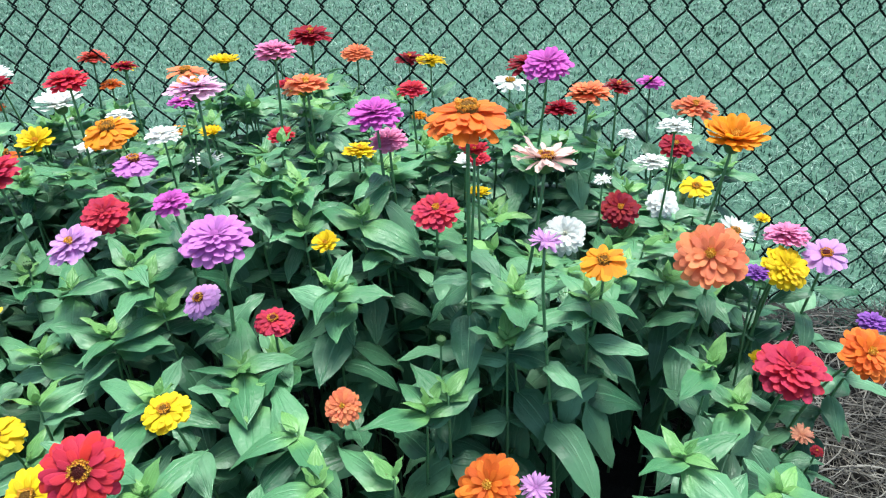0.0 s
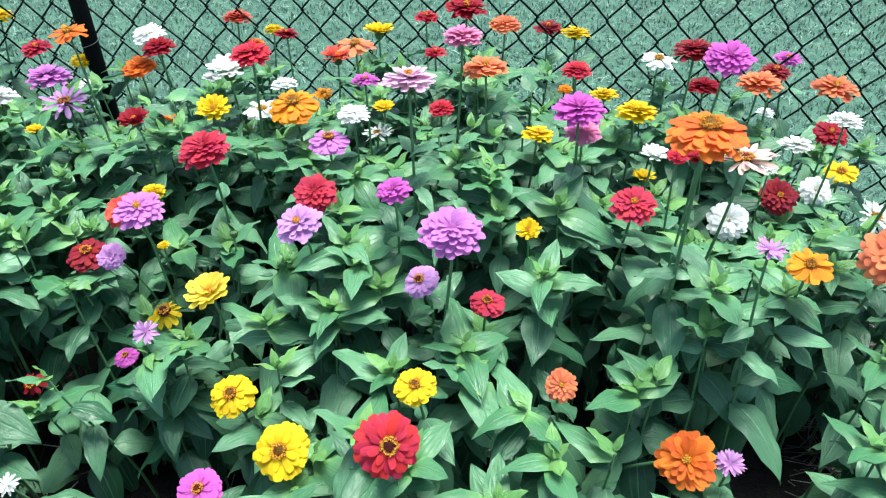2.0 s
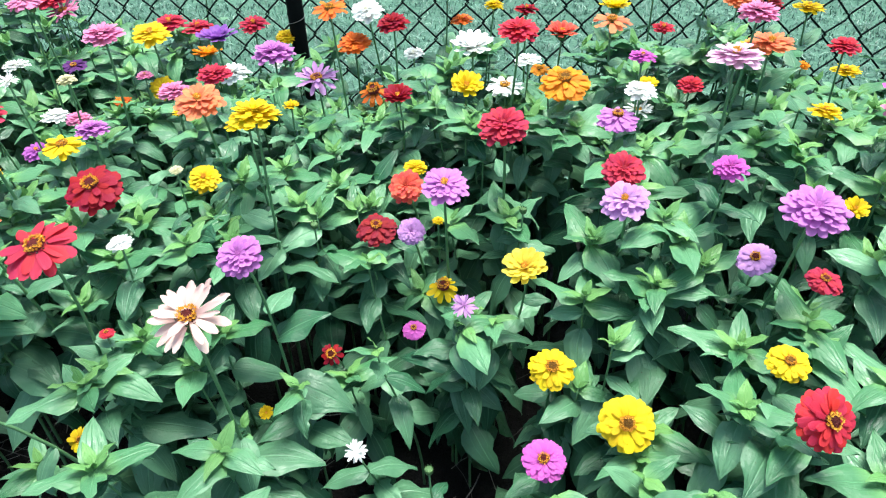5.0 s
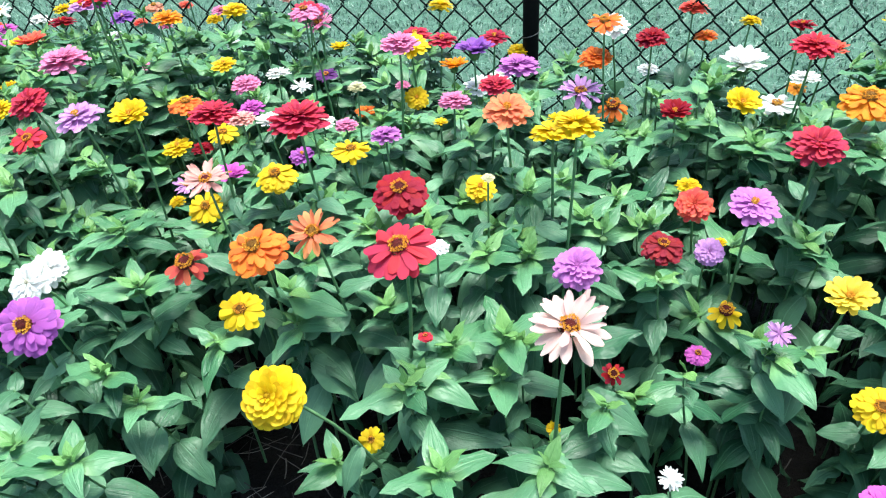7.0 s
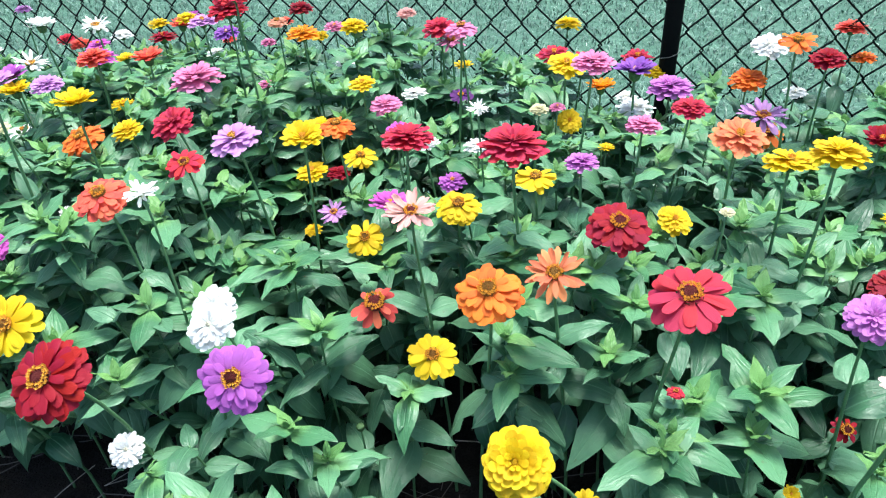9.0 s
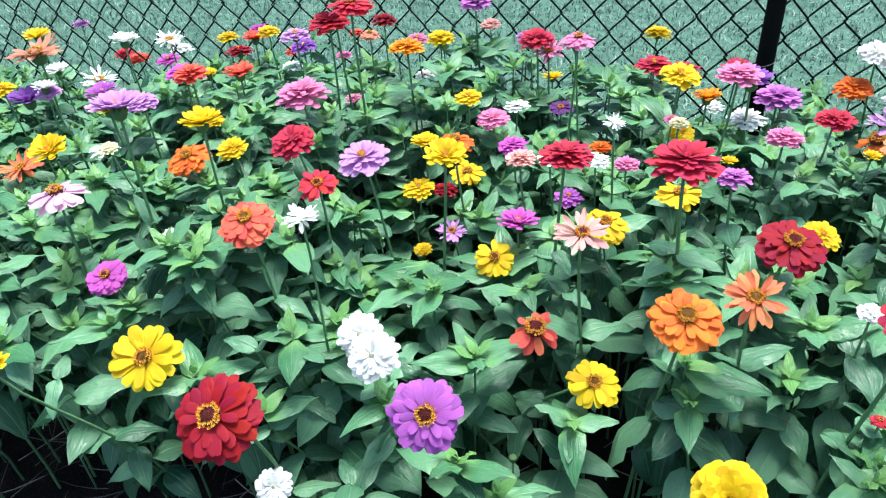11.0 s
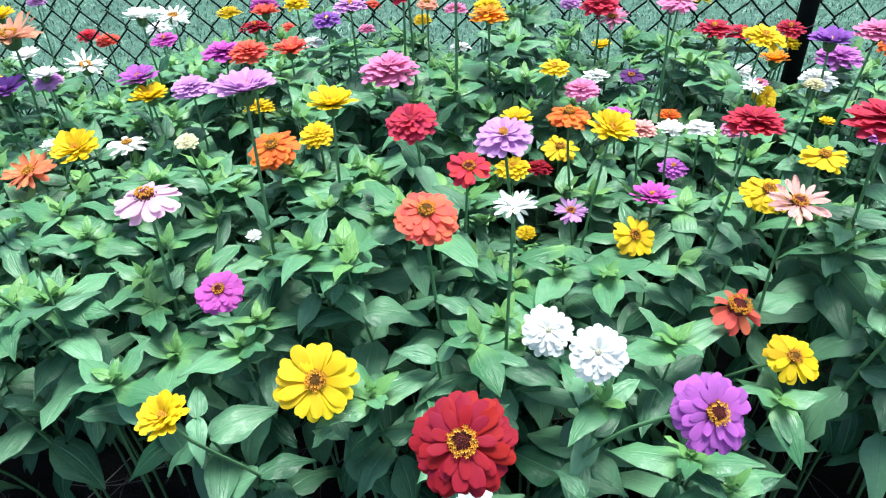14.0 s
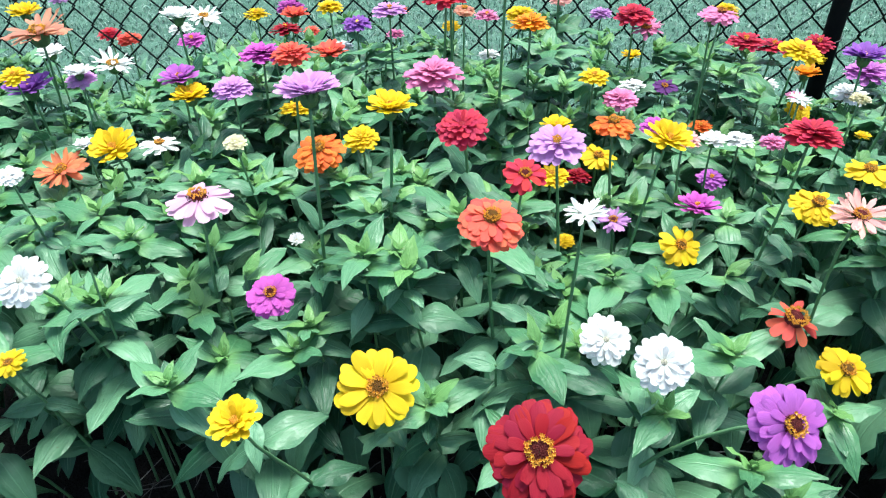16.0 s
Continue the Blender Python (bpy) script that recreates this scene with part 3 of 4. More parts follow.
zinnia(0.507, 0.899, 0.400, 0.045, "double", "pur", "up")
zinnia(0.456, 0.794, 0.420, 0.078, "double", "ora", "front")
zinnia(0.444, 0.816, 0.220, 0.020, "double", "dkr", "half")
zinnia(0.441, 0.951, 0.480, 0.065, "single", "lil", "half")
zinnia(0.427, 1.194, 0.413, 0.031, "double", "yel", "up")
zinnia(0.416, 0.815, 0.250, 0.037, "quilled", "dus", "half")
zinnia(0.387, 0.971, 0.500, 0.068, "double", "pin", "up")
zinnia(0.382, 1.185, 0.390, 0.075, "quilled", "whi", "half")
zinnia(0.380, 0.922, 0.298, 0.045, "double", "yel", "half")
zinnia(0.378, 0.922, 0.470, 0.071, "double", "yel", "front")
zinnia(0.345, 0.748, 0.420, 0.090, "double", "ros", "half")
zinnia(0.340, 1.459, 0.538, 0.094, "double", "sal", "up")
zinnia(0.336, 0.913, 0.466, 0.039, "double", "pur", "up")
zinnia(0.311, 1.225, 0.460, 0.065, "single", "yel", "half")
zinnia(0.267, 0.906, 0.670, 0.088, "double", "amb", "half")
zinnia(0.260, 1.557, 0.562, 0.064, "double", "mag", "up")
zinnia(0.256, 1.193, 0.553, 0.061, "double", "crim", "half")
zinnia(0.235, 1.281, 0.486, 0.068, "double", "whi", "up")
zinnia(0.234, 0.795, 0.556, 0.091, "double", "sal", "front")
zinnia(0.229, 1.107, 0.481, 0.056, "double", "whi", "front")
zinnia(0.225, 1.076, 0.629, 0.057, "double", "whi", "up")
zinnia(0.201, 1.412, 0.494, 0.041, "double", "whi", "up")
zinnia(0.156, 1.267, 0.635, 0.061, "double", "dkr", "up")
zinnia(0.152, 1.051, 0.495, 0.067, "double", "dkr", "front")
zinnia(0.117, 1.027, 0.555, 0.030, "quilled", "whi", "up")
zinnia(0.092, 1.117, 0.667, 0.074, "double", "sal", "up")
zinnia(0.090, 0.700, 0.597, 0.057, "single", "amb", "half")
zinnia(0.062, 0.982, 0.480, 0.068, "double", "whi", "front")
zinnia(0.060, 1.382, 0.554, 0.071, "double", "crim", "up")
zinnia(0.022, 0.842, 0.662, 0.088, "quilled", "blu", "up")
zinnia(0.024, 0.568, 0.370, 0.039, "quilled", "lil", "half")
zinnia(0.022, 1.061, 0.727, 0.077, "double", "mag", "half")
zinnia(0.021, 0.652, 0.645, 0.039, "quilled", "lil", "up")
zinnia(-0.007, 1.195, 0.690, 0.078, "double", "dkr", "up")
zinnia(-0.029, 0.567, 0.367, 0.078, "double", "ora", "front", -0.22)
zinnia(-0.042, 1.360, 0.615, 0.071, "single", "whi", "up")
zinnia(-0.061, 0.736, 0.711, 0.035, "double", "red", "up")
zinnia(-0.065, 0.699, 0.767, 0.092, "semi", "ora", "up")
zinnia(-0.065, 0.843, 0.661, 0.032, "double", "red", "up")
zinnia(-0.078, 1.034, 0.520, 0.043, "double", "yel", "up")
zinnia(-0.084, 0.926, 0.618, 0.044, "double", "whi", "up")
zinnia(-0.102, 1.078, 0.621, 0.070, "double", "yel", "up")
zinnia(-0.117, 0.809, 0.599, 0.066, "double", "ros", "half")
zinnia(-0.143, 1.316, 0.552, 0.061, "double", "yel", "up")
zinnia(-0.194, 0.902, 0.660, 0.056, "double", "pin", "up")
zinnia(-0.198, 0.583, 0.459, 0.043, "double", "sal", "front")
zinnia(-0.204, 0.875, 0.706, 0.074, "double", "mag", "up")
zinnia(-0.206, 1.176, 0.651, 0.056, "double", "red", "up")
zinnia(-0.210, 1.441, 0.634, 0.067, "double", "yel", "up")
zinnia(-0.222, 1.334, 0.551, 0.031, "double", "amb", "up")
zinnia(-0.263, 1.001, 0.605, 0.056, "double", "yel", "up")
zinnia(-0.260, 0.774, 0.562, 0.039, "double", "yel", "half")
zinnia(-0.271, 1.526, 0.616, 0.069, "double", "dkr", "up")
zinnia(-0.305, 0.675, 0.506, 0.050, "semi", "ros", "half")
zinnia(-0.351, 0.662, 0.626, 0.085, "double", "orc", "half")
zinnia(-0.357, 1.404, 0.657, 0.069, "double", "sal", "up")
zinnia(-0.358, 1.064, 0.689, 0.077, "double", "sal", "up")
zinnia(-0.372, 0.387, 0.545, 0.070, "semi", "red", "front")
zinnia(-0.373, 0.521, 0.492, 0.054, "semi", "yel", "half")
zinnia(-0.378, 1.101, 0.665, 0.044, "double", "yel", "up")
zinnia(-0.394, 1.038, 0.748, 0.066, "double", "pin", "up")
zinnia(-0.398, 0.681, 0.528, 0.052, "semi", "lil", "front")
zinnia(-0.429, 1.337, 0.707, 0.085, "double", "crim", "up")
zinnia(-0.445, 0.743, 0.630, 0.049, "double", "mag", "half")
zinnia(-0.447, 0.872, 0.738, 0.082, "double", "pli", "up")
zinnia(-0.454, 1.174, 0.563, 0.051, "double", "red", "up")
zinnia(-0.501, 1.376, 0.600, 0.049, "double", "red", "up")
zinnia(-0.528, 1.419, 0.661, 0.055, "double", "red", "up")
zinnia(-0.542, 1.080, 0.597, 0.041, "double", "yel", "up")
zinnia(-0.550, 0.491, 0.372, 0.079, "semi", "yel", "front")
zinnia(-0.553, 1.066, 0.552, 0.057, "quilled", "whi", "up")
zinnia(-0.561, 1.040, 0.665, 0.047, "double", "mag", "up")
zinnia(-0.562, 0.961, 0.638, 0.056, "double", "whi", "up")
zinnia(-0.579, 0.719, 0.577, 0.071, "double", "lil", "half")
zinnia(-0.582, 0.802, 0.579, 0.067, "double", "ros", "half")
zinnia(-0.595, 0.922, 0.607, 0.072, "semi", "orc", "up")
zinnia(-0.615, 1.174, 0.678, 0.074, "single", "sal", "up")
zinnia(-0.607, 1.319, 0.655, 0.066, "double", "yel", "up")
zinnia(-0.654, 0.449, 0.325, 0.062, "semi", "mag", "half")
zinnia(-0.656, 0.576, 0.371, 0.070, "semi", "yel", "half")
zinnia(-0.687, 1.017, 0.623, 0.094, "semi", "amb", "half")
zinnia(-0.711, 1.350, 0.586, 0.074, "double", "cor", "up")
zinnia(-0.711, 0.669, 0.475, 0.069, "double", "lem", "half")
zinnia(-0.754, 1.355, 0.502, 0.044, "single", "amb", "half")
zinnia(-0.765, 1.175, 0.593, 0.054, "double", "whi", "up")
zinnia(-0.771, 0.843, 0.617, 0.082, "double", "ros", "half")
zinnia(-0.777, 1.074, 0.687, 0.076, "double", "red", "up")
zinnia(-0.782, 1.262, 0.663, 0.050, "double", "crim", "up")
zinnia(-0.793, 0.617, 0.434, 0.040, "quilled", "lil", "half")
zinnia(-0.802, 0.400, 0.333, 0.020, "bud", "gre", "up")
zinnia(-0.806, 1.144, 0.548, 0.079, "single", "whi", "up")
zinnia(-0.848, 0.752, 0.555, 0.077, "double", "orc", "half")
zinnia(-0.853, 0.747, 0.356, 0.061, "spent", "yel", "half")
zinnia(-0.866, 1.394, 0.626, 0.045, "double", "yel", "up")
zinnia(-0.871, 1.075, 0.574, 0.067, "double", "yel", "half")
zinnia(-0.876, 1.171, 0.613, 0.088, "double", "whi", "up")
zinnia(-0.877, 0.826, 0.435, 0.021, "double", "yel", "up")
zinnia(-0.887, 0.668, 0.323, 0.041, "semi", "mag", "half")
zinnia(-0.897, 0.722, 0.482, 0.045, "double", "lil", "front")
zinnia(-0.907, 0.412, 0.329, 0.033, "quilled", "whi", "half")
zinnia(-0.928, 0.816, 0.505, 0.061, "double", "cor", "front")
zinnia(-0.940, 0.928, 0.476, 0.045, "double", "yel", "up")
zinnia(-0.951, 1.461, 0.567, 0.055, "double", "ora", "up")
zinnia(-0.965, 0.754, 0.459, 0.071, "semi", "dkr", "half")
zinnia(-0.982, 0.992, 0.582, 0.060, "double", "crim", "half")
zinnia(-0.986, 1.472, 0.625, 0.069, "double", "cor", "up")
zinnia(-1.007, 0.596, 0.315, 0.042, "spent", "crim", "front")
zinnia(-1.039, 0.335, 0.625, 0.087, "quilled", "blu", "half")
zinnia(-1.052, 1.232, 0.632, 0.069, "double", "crim", "up")
zinnia(-1.058, 0.486, 0.591, 0.061, "double", "orc", "half")
zinnia(-1.068, 1.448, 0.485, 0.054, "double", "whi", "up")
zinnia(-1.077, 0.484, 0.286, 0.024, "double", "yel", "half")
zinnia(-1.100, 0.673, 0.694, 0.073, "double", "yel", "up")
zinnia(-1.122, 1.278, 0.459, 0.079, "spent", "ora", "half")
zinnia(-1.143, 0.728, 0.651, 0.070, "double", "yel", "up")
zinnia(-1.128, 1.079, 0.708, 0.069, "single", "ora", "up")
zinnia(-1.148, 1.355, 0.614, 0.076, "double", "whi", "half")
zinnia(-1.159, 1.049, 0.581, 0.086, "quilled", "lil", "up")
zinnia(-1.178, 1.335, 0.545, 0.079, "double", "ora", "up")
zinnia(-1.193, 0.989, 0.549, 0.032, "double", "yel", "up")
zinnia(-1.213, 0.722, 0.682, 0.076, "double", "sal", "half")
zinnia(-1.215, 0.627, 0.619, 0.020, "double", "cre", "up")
zinnia(-1.245, 0.426, 0.481, 0.022, "semi", "red", "up")
zinnia(-1.251, 0.389, 0.652, 0.088, "single", "ros", "half")
zinnia(-1.259, 0.522, 0.559, 0.037, "double", "whi", "up")
zinnia(-1.278, 0.782, 0.506, 0.057, "double", "yel", "half")
zinnia(-1.281, 0.894, 0.648, 0.061, "double", "ros", "up")
zinnia(-1.328, 1.229, 0.555, 0.094, "double", "orc", "up")
zinnia(-1.332, 0.387, 0.284, 0.041, "single", "yel", "front")
zinnia(-1.347, 0.607, 0.590, 0.090, "semi", "crim", "half")
zinnia(-1.349, 0.866, 0.624, 0.058, "double", "pin", "up")
zinnia(-1.375, 1.407, 0.524, 0.054, "double", "yel", "up")
zinnia(-1.402, 0.285, 0.461, 0.084, "pompon", "yel", "front", 0.12)
zinnia(-1.386, 1.139, 0.541, 0.078, "double", "whi", "up")
zinnia(-1.392, 1.118, 0.621, 0.084, "double", "pur", "up")
zinnia(-1.399, 0.439, 0.614, 0.071, "quilled", "sal", "half")
zinnia(-1.408, 1.316, 0.584, 0.070, "double", "ros", "up")
zinnia(-1.415, 0.963, 0.529, 0.030, "double", "yel", "up")
zinnia(-1.422, 0.731, 0.614, 0.054, "double", "orc", "up")
zinnia(-1.432, 0.840, 0.729, 0.069, "double", "pin", "up")
zinnia(-1.440, 1.481, 0.429, 0.059, "double", "whi", "up")
zinnia(-1.463, 1.187, 0.558, 0.064, "double", "amb", "up")
zinnia(-1.468, 0.401, 0.602, 0.084, "semi", "ora", "half")
zinnia(-1.491, 0.592, 0.698, 0.094, "double", "ros", "up")
zinnia(-1.492, 0.735, 0.577, 0.070, "single", "yel", "up")
zinnia(-1.501, 1.054, 0.537, 0.053, "double", "yel", "front")
zinnia(-1.507, 0.811, 0.658, 0.032, "double", "cre", "up")
zinnia(-1.515, 1.257, 0.591, 0.076, "double", "ros", "up")
zinnia(-1.522, 1.036, 0.571, 0.034, "double", "pin", "up")
zinnia(-1.518, 1.086, 0.638, 0.078, "double", "yel", "half")
zinnia(-1.566, 0.450, 0.433, 0.074, "single", "yel", "half", -0.15)
zinnia(-1.576, 1.248, 0.602, 0.076, "double", "ros", "up")
zinnia(-1.585, 0.891, 0.541, 0.047, "double", "pin", "up")
zinnia(-1.585, 1.441, 0.612, 0.066, "double", "yel", "up")
zinnia(-1.588, 0.641, 0.565, 0.071, "semi", "yel", "half")
zinnia(-1.600, 0.493, 0.635, 0.072, "quilled", "pal", "half")
zinnia(-1.601, 0.786, 0.660, 0.038, "quilled", "whi", "up")
zinnia(-1.639, 0.897, 0.540, 0.054, "double", "whi", "up")
zinnia(-1.643, 0.595, 0.690, 0.077, "double", "ros", "up")
zinnia(-1.648, 0.453, 0.505, 0.072, "spent", "cor", "half", -0.18)
zinnia(-1.658, 1.116, 0.465, 0.051, "double", "ora", "up")
zinnia(-1.679, 0.863, 0.478, 0.054, "double", "vio", "up")
zinnia(-1.703, 1.008, 0.710, 0.057, "double", "pin", "up")
zinnia(-1.704, 0.810, 0.572, 0.047, "double", "whi", "up")
zinnia(-1.718, 0.233, 0.548, 0.084, "semi", "vio", "front", -0.13)
zinnia(-1.732, 0.698, 0.510, 0.070, "double", "mag", "up")
zinnia(-1.744, 1.112, 0.546, 0.052, "single", "dpu", "half")
zinnia(-1.753, 0.797, 0.579, 0.056, "double", "pal", "up")
zinnia(-1.757, 0.645, 0.475, 0.067, "single", "yel", "front")
zinnia(-1.785, 0.873, 0.564, 0.055, "double", "mag", "up")
zinnia(-1.788, 1.188, 0.636, 0.073, "quilled", "pin", "up")
zinnia(-1.798, 1.289, 0.544, 0.047, "double", "yel", "up")
zinnia(-1.814, 0.599, 0.667, 0.066, "double", "yel", "half")
zinnia(-1.815, 1.191, 0.662, 0.078, "double", "ros", "up")
zinnia(-1.817, 1.037, 0.573, 0.055, "double", "whi", "up")
zinnia(-1.823, 0.327, 0.525, 0.068, "double", "whi", "front")
zinnia(-1.843, 0.949, 0.580, 0.065, "double", "pin", "up")
zinnia(-1.852, 0.715, 0.467, 0.056, "quilled", "lil", "half")
zinnia(-1.866, 0.788, 0.603, 0.074, "semi", "ora", "up")
zinnia(-1.871, 1.341, 0.620, 0.052, "double", "lil", "up")
zinnia(-1.875, 0.881, 0.498, 0.067, "single", "yel", "half")
zinnia(-1.879, 0.399, 0.487, 0.066, "double", "whi", "front")
zinnia(-1.894, 0.959, 0.616, 0.056, "double", "yel", "up")
zinnia(-1.910, 0.847, 0.473, 0.050, "double", "crim", "up")
zinnia(-1.923, 0.747, 0.400, 0.035, "double", "yel", "up")
zinnia(-1.925, 0.381, 0.676, 0.048, "quilled", "whi", "up")
zinnia(-1.956, 0.620, 0.641, 0.085, "double", "lil", "half")
zinnia(-1.949, 0.237, 0.341, 0.052, "double", "whi", "front")
zinnia(-1.962, 1.356, 0.642, 0.050, "double", "pal", "up")
zinnia(-1.968, 1.261, 0.714, 0.074, "double", "orc", "up")
zinnia(-2.051, 0.826, 0.815, 0.080, "semi", "red", "up")
zinnia(-2.155, 0.960, 0.800, 0.076, "double", "pin", "up")
zinnia(-2.190, 1.255, 0.670, 0.062, "double", "dkr", "up")
zinnia(-2.145, 1.080, 0.690, 0.045, "semi", "dus", "up")
zinnia(-1.695, 0.985, 0.727, 0.064, "semi", "pin", "up")
zinnia(-1.954, 0.872, 0.553, 0.057, "double", "yel", "up")
zinnia(-1.955, 0.182, 0.527, 0.106, "semi", "crim", "front")
zinnia(-1.955, 0.827, 0.481, 0.065, "double", "yel", "up")
zinnia(-1.995, 0.543, 0.632, 0.061, "single", "red", "half")
zinnia(-2.014, 0.964, 0.705, 0.069, "double", "amb", "up")
zinnia(-2.026, 0.404, 0.646, 0.079, "semi", "cor", "half")
zinnia(-2.045, 1.236, 0.641, 0.065, "double", "yel", "up")
zinnia(-2.091, 0.644, 0.646, 0.077, "double", "ros", "half")
zinnia(-2.114, 1.301, 0.529, 0.053, "double", "whi", "up")
zinnia(-2.120, 1.280, 0.623, 0.055, "double", "pin", "up")
zinnia(-2.138, 0.274, 0.491, 0.095, "single", "yel", "front")
zinnia(-2.160, 0.805, 0.660, 0.100, "double", "pin", "up")
zinnia(-2.160, 0.940, 0.750, 0.082, "double", "red", "up")
zinnia(-2.170, 0.537, 0.714, 0.066, "double", "yel", "up")
zinnia(-2.194, 1.071, 0.549, 0.046, "double", "pin", "up")
zinnia(-2.211, 1.361, 0.572, 0.045, "double", "yel", "up")
zinnia(-2.244, 0.151, 0.552, 0.055, "double", "yel", "half")
zinnia(-2.252, 0.473, 0.756, 0.081, "double", "lil", "up")
zinnia(-2.258, 0.701, 0.590, 0.058, "double", "yel", "half")
zinnia(-2.273, 0.998, 0.706, 0.065, "double", "lil", "up")
zinnia(-2.308, 0.401, 0.506, 0.065, "semi", "mag", "half")
zinnia(-2.309, 0.643, 0.595, 0.082, "semi", "ora", "half")
zinnia(-2.332, 1.304, 0.565, 0.042, "double", "pin", "up")
zinnia(-2.339, 0.581, 0.469, 0.026, "double", "whi", "half")
zinnia(-2.346, 1.420, 0.587, 0.045, "double", "cor", "up")
zinnia(-2.370, 0.920, 0.645, 0.070, "double", "cor", "up")
zinnia(-2.398, 0.806, 0.683, 0.067, "double", "cor", "up")
zinnia(-2.403, 1.236, 0.606, 0.067, "double", "pur", "up")
zinnia(-2.406, 0.573, 0.634, 0.034, "double", "cre", "half")
zinnia(-2.410, 0.452, 0.613, 0.095, "single", "pli", "up")
zinnia(-2.430, 0.876, 0.555, 0.060, "double", "yel", "up")
zinnia(-2.432, 1.142, 0.666, 0.055, "double", "yel", "up")
zinnia(-2.442, 1.231, 0.554, 0.057, "double", "whi", "up")
zinnia(-2.486, 0.897, 0.647, 0.083, "double", "mag", "up")
zinnia(-2.486, 0.756, 0.639, 0.067, "double", "lil", "up")
zinnia(-2.502, 0.337, 0.586, 0.020, "bud", "gre", "up")
zinnia(-2.505, 0.992, 0.611, 0.044, "double", "yel", "up")
zinnia(-2.535, 0.270, 0.600, 0.063, "double", "whi", "front")
zinnia(-2.546, 1.172, 0.606, 0.071, "double", "crim", "up")
zinnia(-2.551, 0.735, 0.626, 0.067, "double", "yel", "up")
zinnia(-2.554, 1.259, 0.609, 0.067, "double", "cor", "up")
zinnia(-2.578, 0.760, 0.647, 0.067, "double", "vio", "up")
zinnia(-2.589, 0.257, 0.480, 0.041, "single", "yel", "half")
zinnia(-2.600, 1.358, 0.600, 0.072, "double", "mag", "up")
zinnia(-2.603, 1.500, 0.500, 0.045, "double", "cor", "up")
zinnia(-2.654, 0.931, 0.695, 0.067, "double", "whi", "up")
zinnia(-2.659, 1.292, 0.600, 0.063, "double", "yel", "up")
zinnia(-2.673, 0.674, 0.553, 0.084, "double", "yel", "half")
zinnia(-2.680, 0.815, 0.495, 0.074, "single", "whi", "up")
zinnia(-2.706, 1.127, 0.638, 0.076, "quilled", "whi", "up")
zinnia(-2.711, 0.489, 0.600, 0.040, "double", "whi", "half")
zinnia(-2.773, 1.180, 0.570, 0.063, "double", "mag", "up")
zinnia(-2.781, 0.748, 0.517, 0.040, "double", "whi", "up")
zinnia(-2.804, 0.701, 0.489, 0.091, "quilled", "sal", "half")
zinnia(-2.819, 0.838, 0.614, 0.055, "double", "whi", "up")
zinnia(-2.824, 0.847, 0.600, 0.057, "double", "lil", "up")
zinnia(-2.911, 1.076, 0.542, 0.096, "quilled", "whi", "up")
zinnia(-2.932, 1.427, 0.514, 0.070, "double", "whi", "up")
zinnia(-2.959, 0.845, 0.600, 0.061, "double", "yel", "up")
zinnia(-3.015, 1.012, 0.625, 0.132, "quilled", "dus", "up")
zinnia(-3.029, 0.953, 0.526, 0.103, "double", "pur", "up")
zinnia(-3.055, 1.376, 0.496, 0.064, "double", "cor", "up")
zinnia(-3.071, 1.101, 0.549, 0.063, "double", "whi", "up")
zinnia(-3.112, 1.385, 0.504, 0.059, "double", "red", "up")
zinnia(-3.118, 1.119, 0.630, 0.074, "double", "yel", "up")
zinnia(-3.196, 1.343, 0.600, 0.050, "double", "lil", "up")
zinnia(-2.394, 0.438, 0.457, 0.020, "bud", "gre", "up")
zinnia(-0.729, 0.803, 0.491, 0.020, "bud", "gre", "up")
zinnia(-1.054, 0.709, 0.487, 0.020, "bud", "gre", "up")
zinnia(-1.661, 0.387, 0.326, 0.020, "bud", "gre", "up")
zinnia(-0.094, 0.661, 0.504, 0.020, "bud", "gre", "up")
HEADS, WIDTHS = np.array([f[:3] for f in FLOWERS]), np.array([f[3] for f in FLOWERS])


def head_room(x, y):
    """How high leaves grow here: up to the flower heads round this spot, and a little lower where heads lean in behind it."""
    d = np.hypot(HEADS[:, 0] - x, HEADS[:, 1] - y)
    w = np.exp(-((d / 0.16) ** 2)) + 1e-6
    back = max(0.0, min(1.0, (y - 0.7) / 0.4))
    top = float((w * HEADS[:, 2]).sum() / w.sum()) - 0.085 + 0.055 * back
    behind = HEADS[:, 1] - y
    near = (np.abs(HEADS[:, 0] - x) < 0.03 + WIDTHS / 2) & (behind > -0.03) & (behind < 0.36)
    if near.any():
        slope = (1.04 - HEADS[near, 2]) / (HEADS[near, 1] + 0.28)
        top = min(top, float((HEADS[near, 2] + slope * behind[near]).min()) - 0.06 + 0.03 * back)
    front = max(0.0, min(1.0, (y - 0.22) / 0.25))
    end = max(0.0, min(1.0, (0.30 - x) / 0.30))
    top = max(top, (0.24 + 0.19 * front + 0.05 * max(0.0, min(1.0, (y - 0.5) / 0.4))) * (0.55 + 0.45 * end))
    far_end = max(0.0, min(1.0, (-2.62 - x) / 0.35)) * max(0.0, min(1.0, (y - 0.55) / 0.4))
    return max(0.12, min(top, 0.30 + 0.36 * front) - 0.13 * far_end)


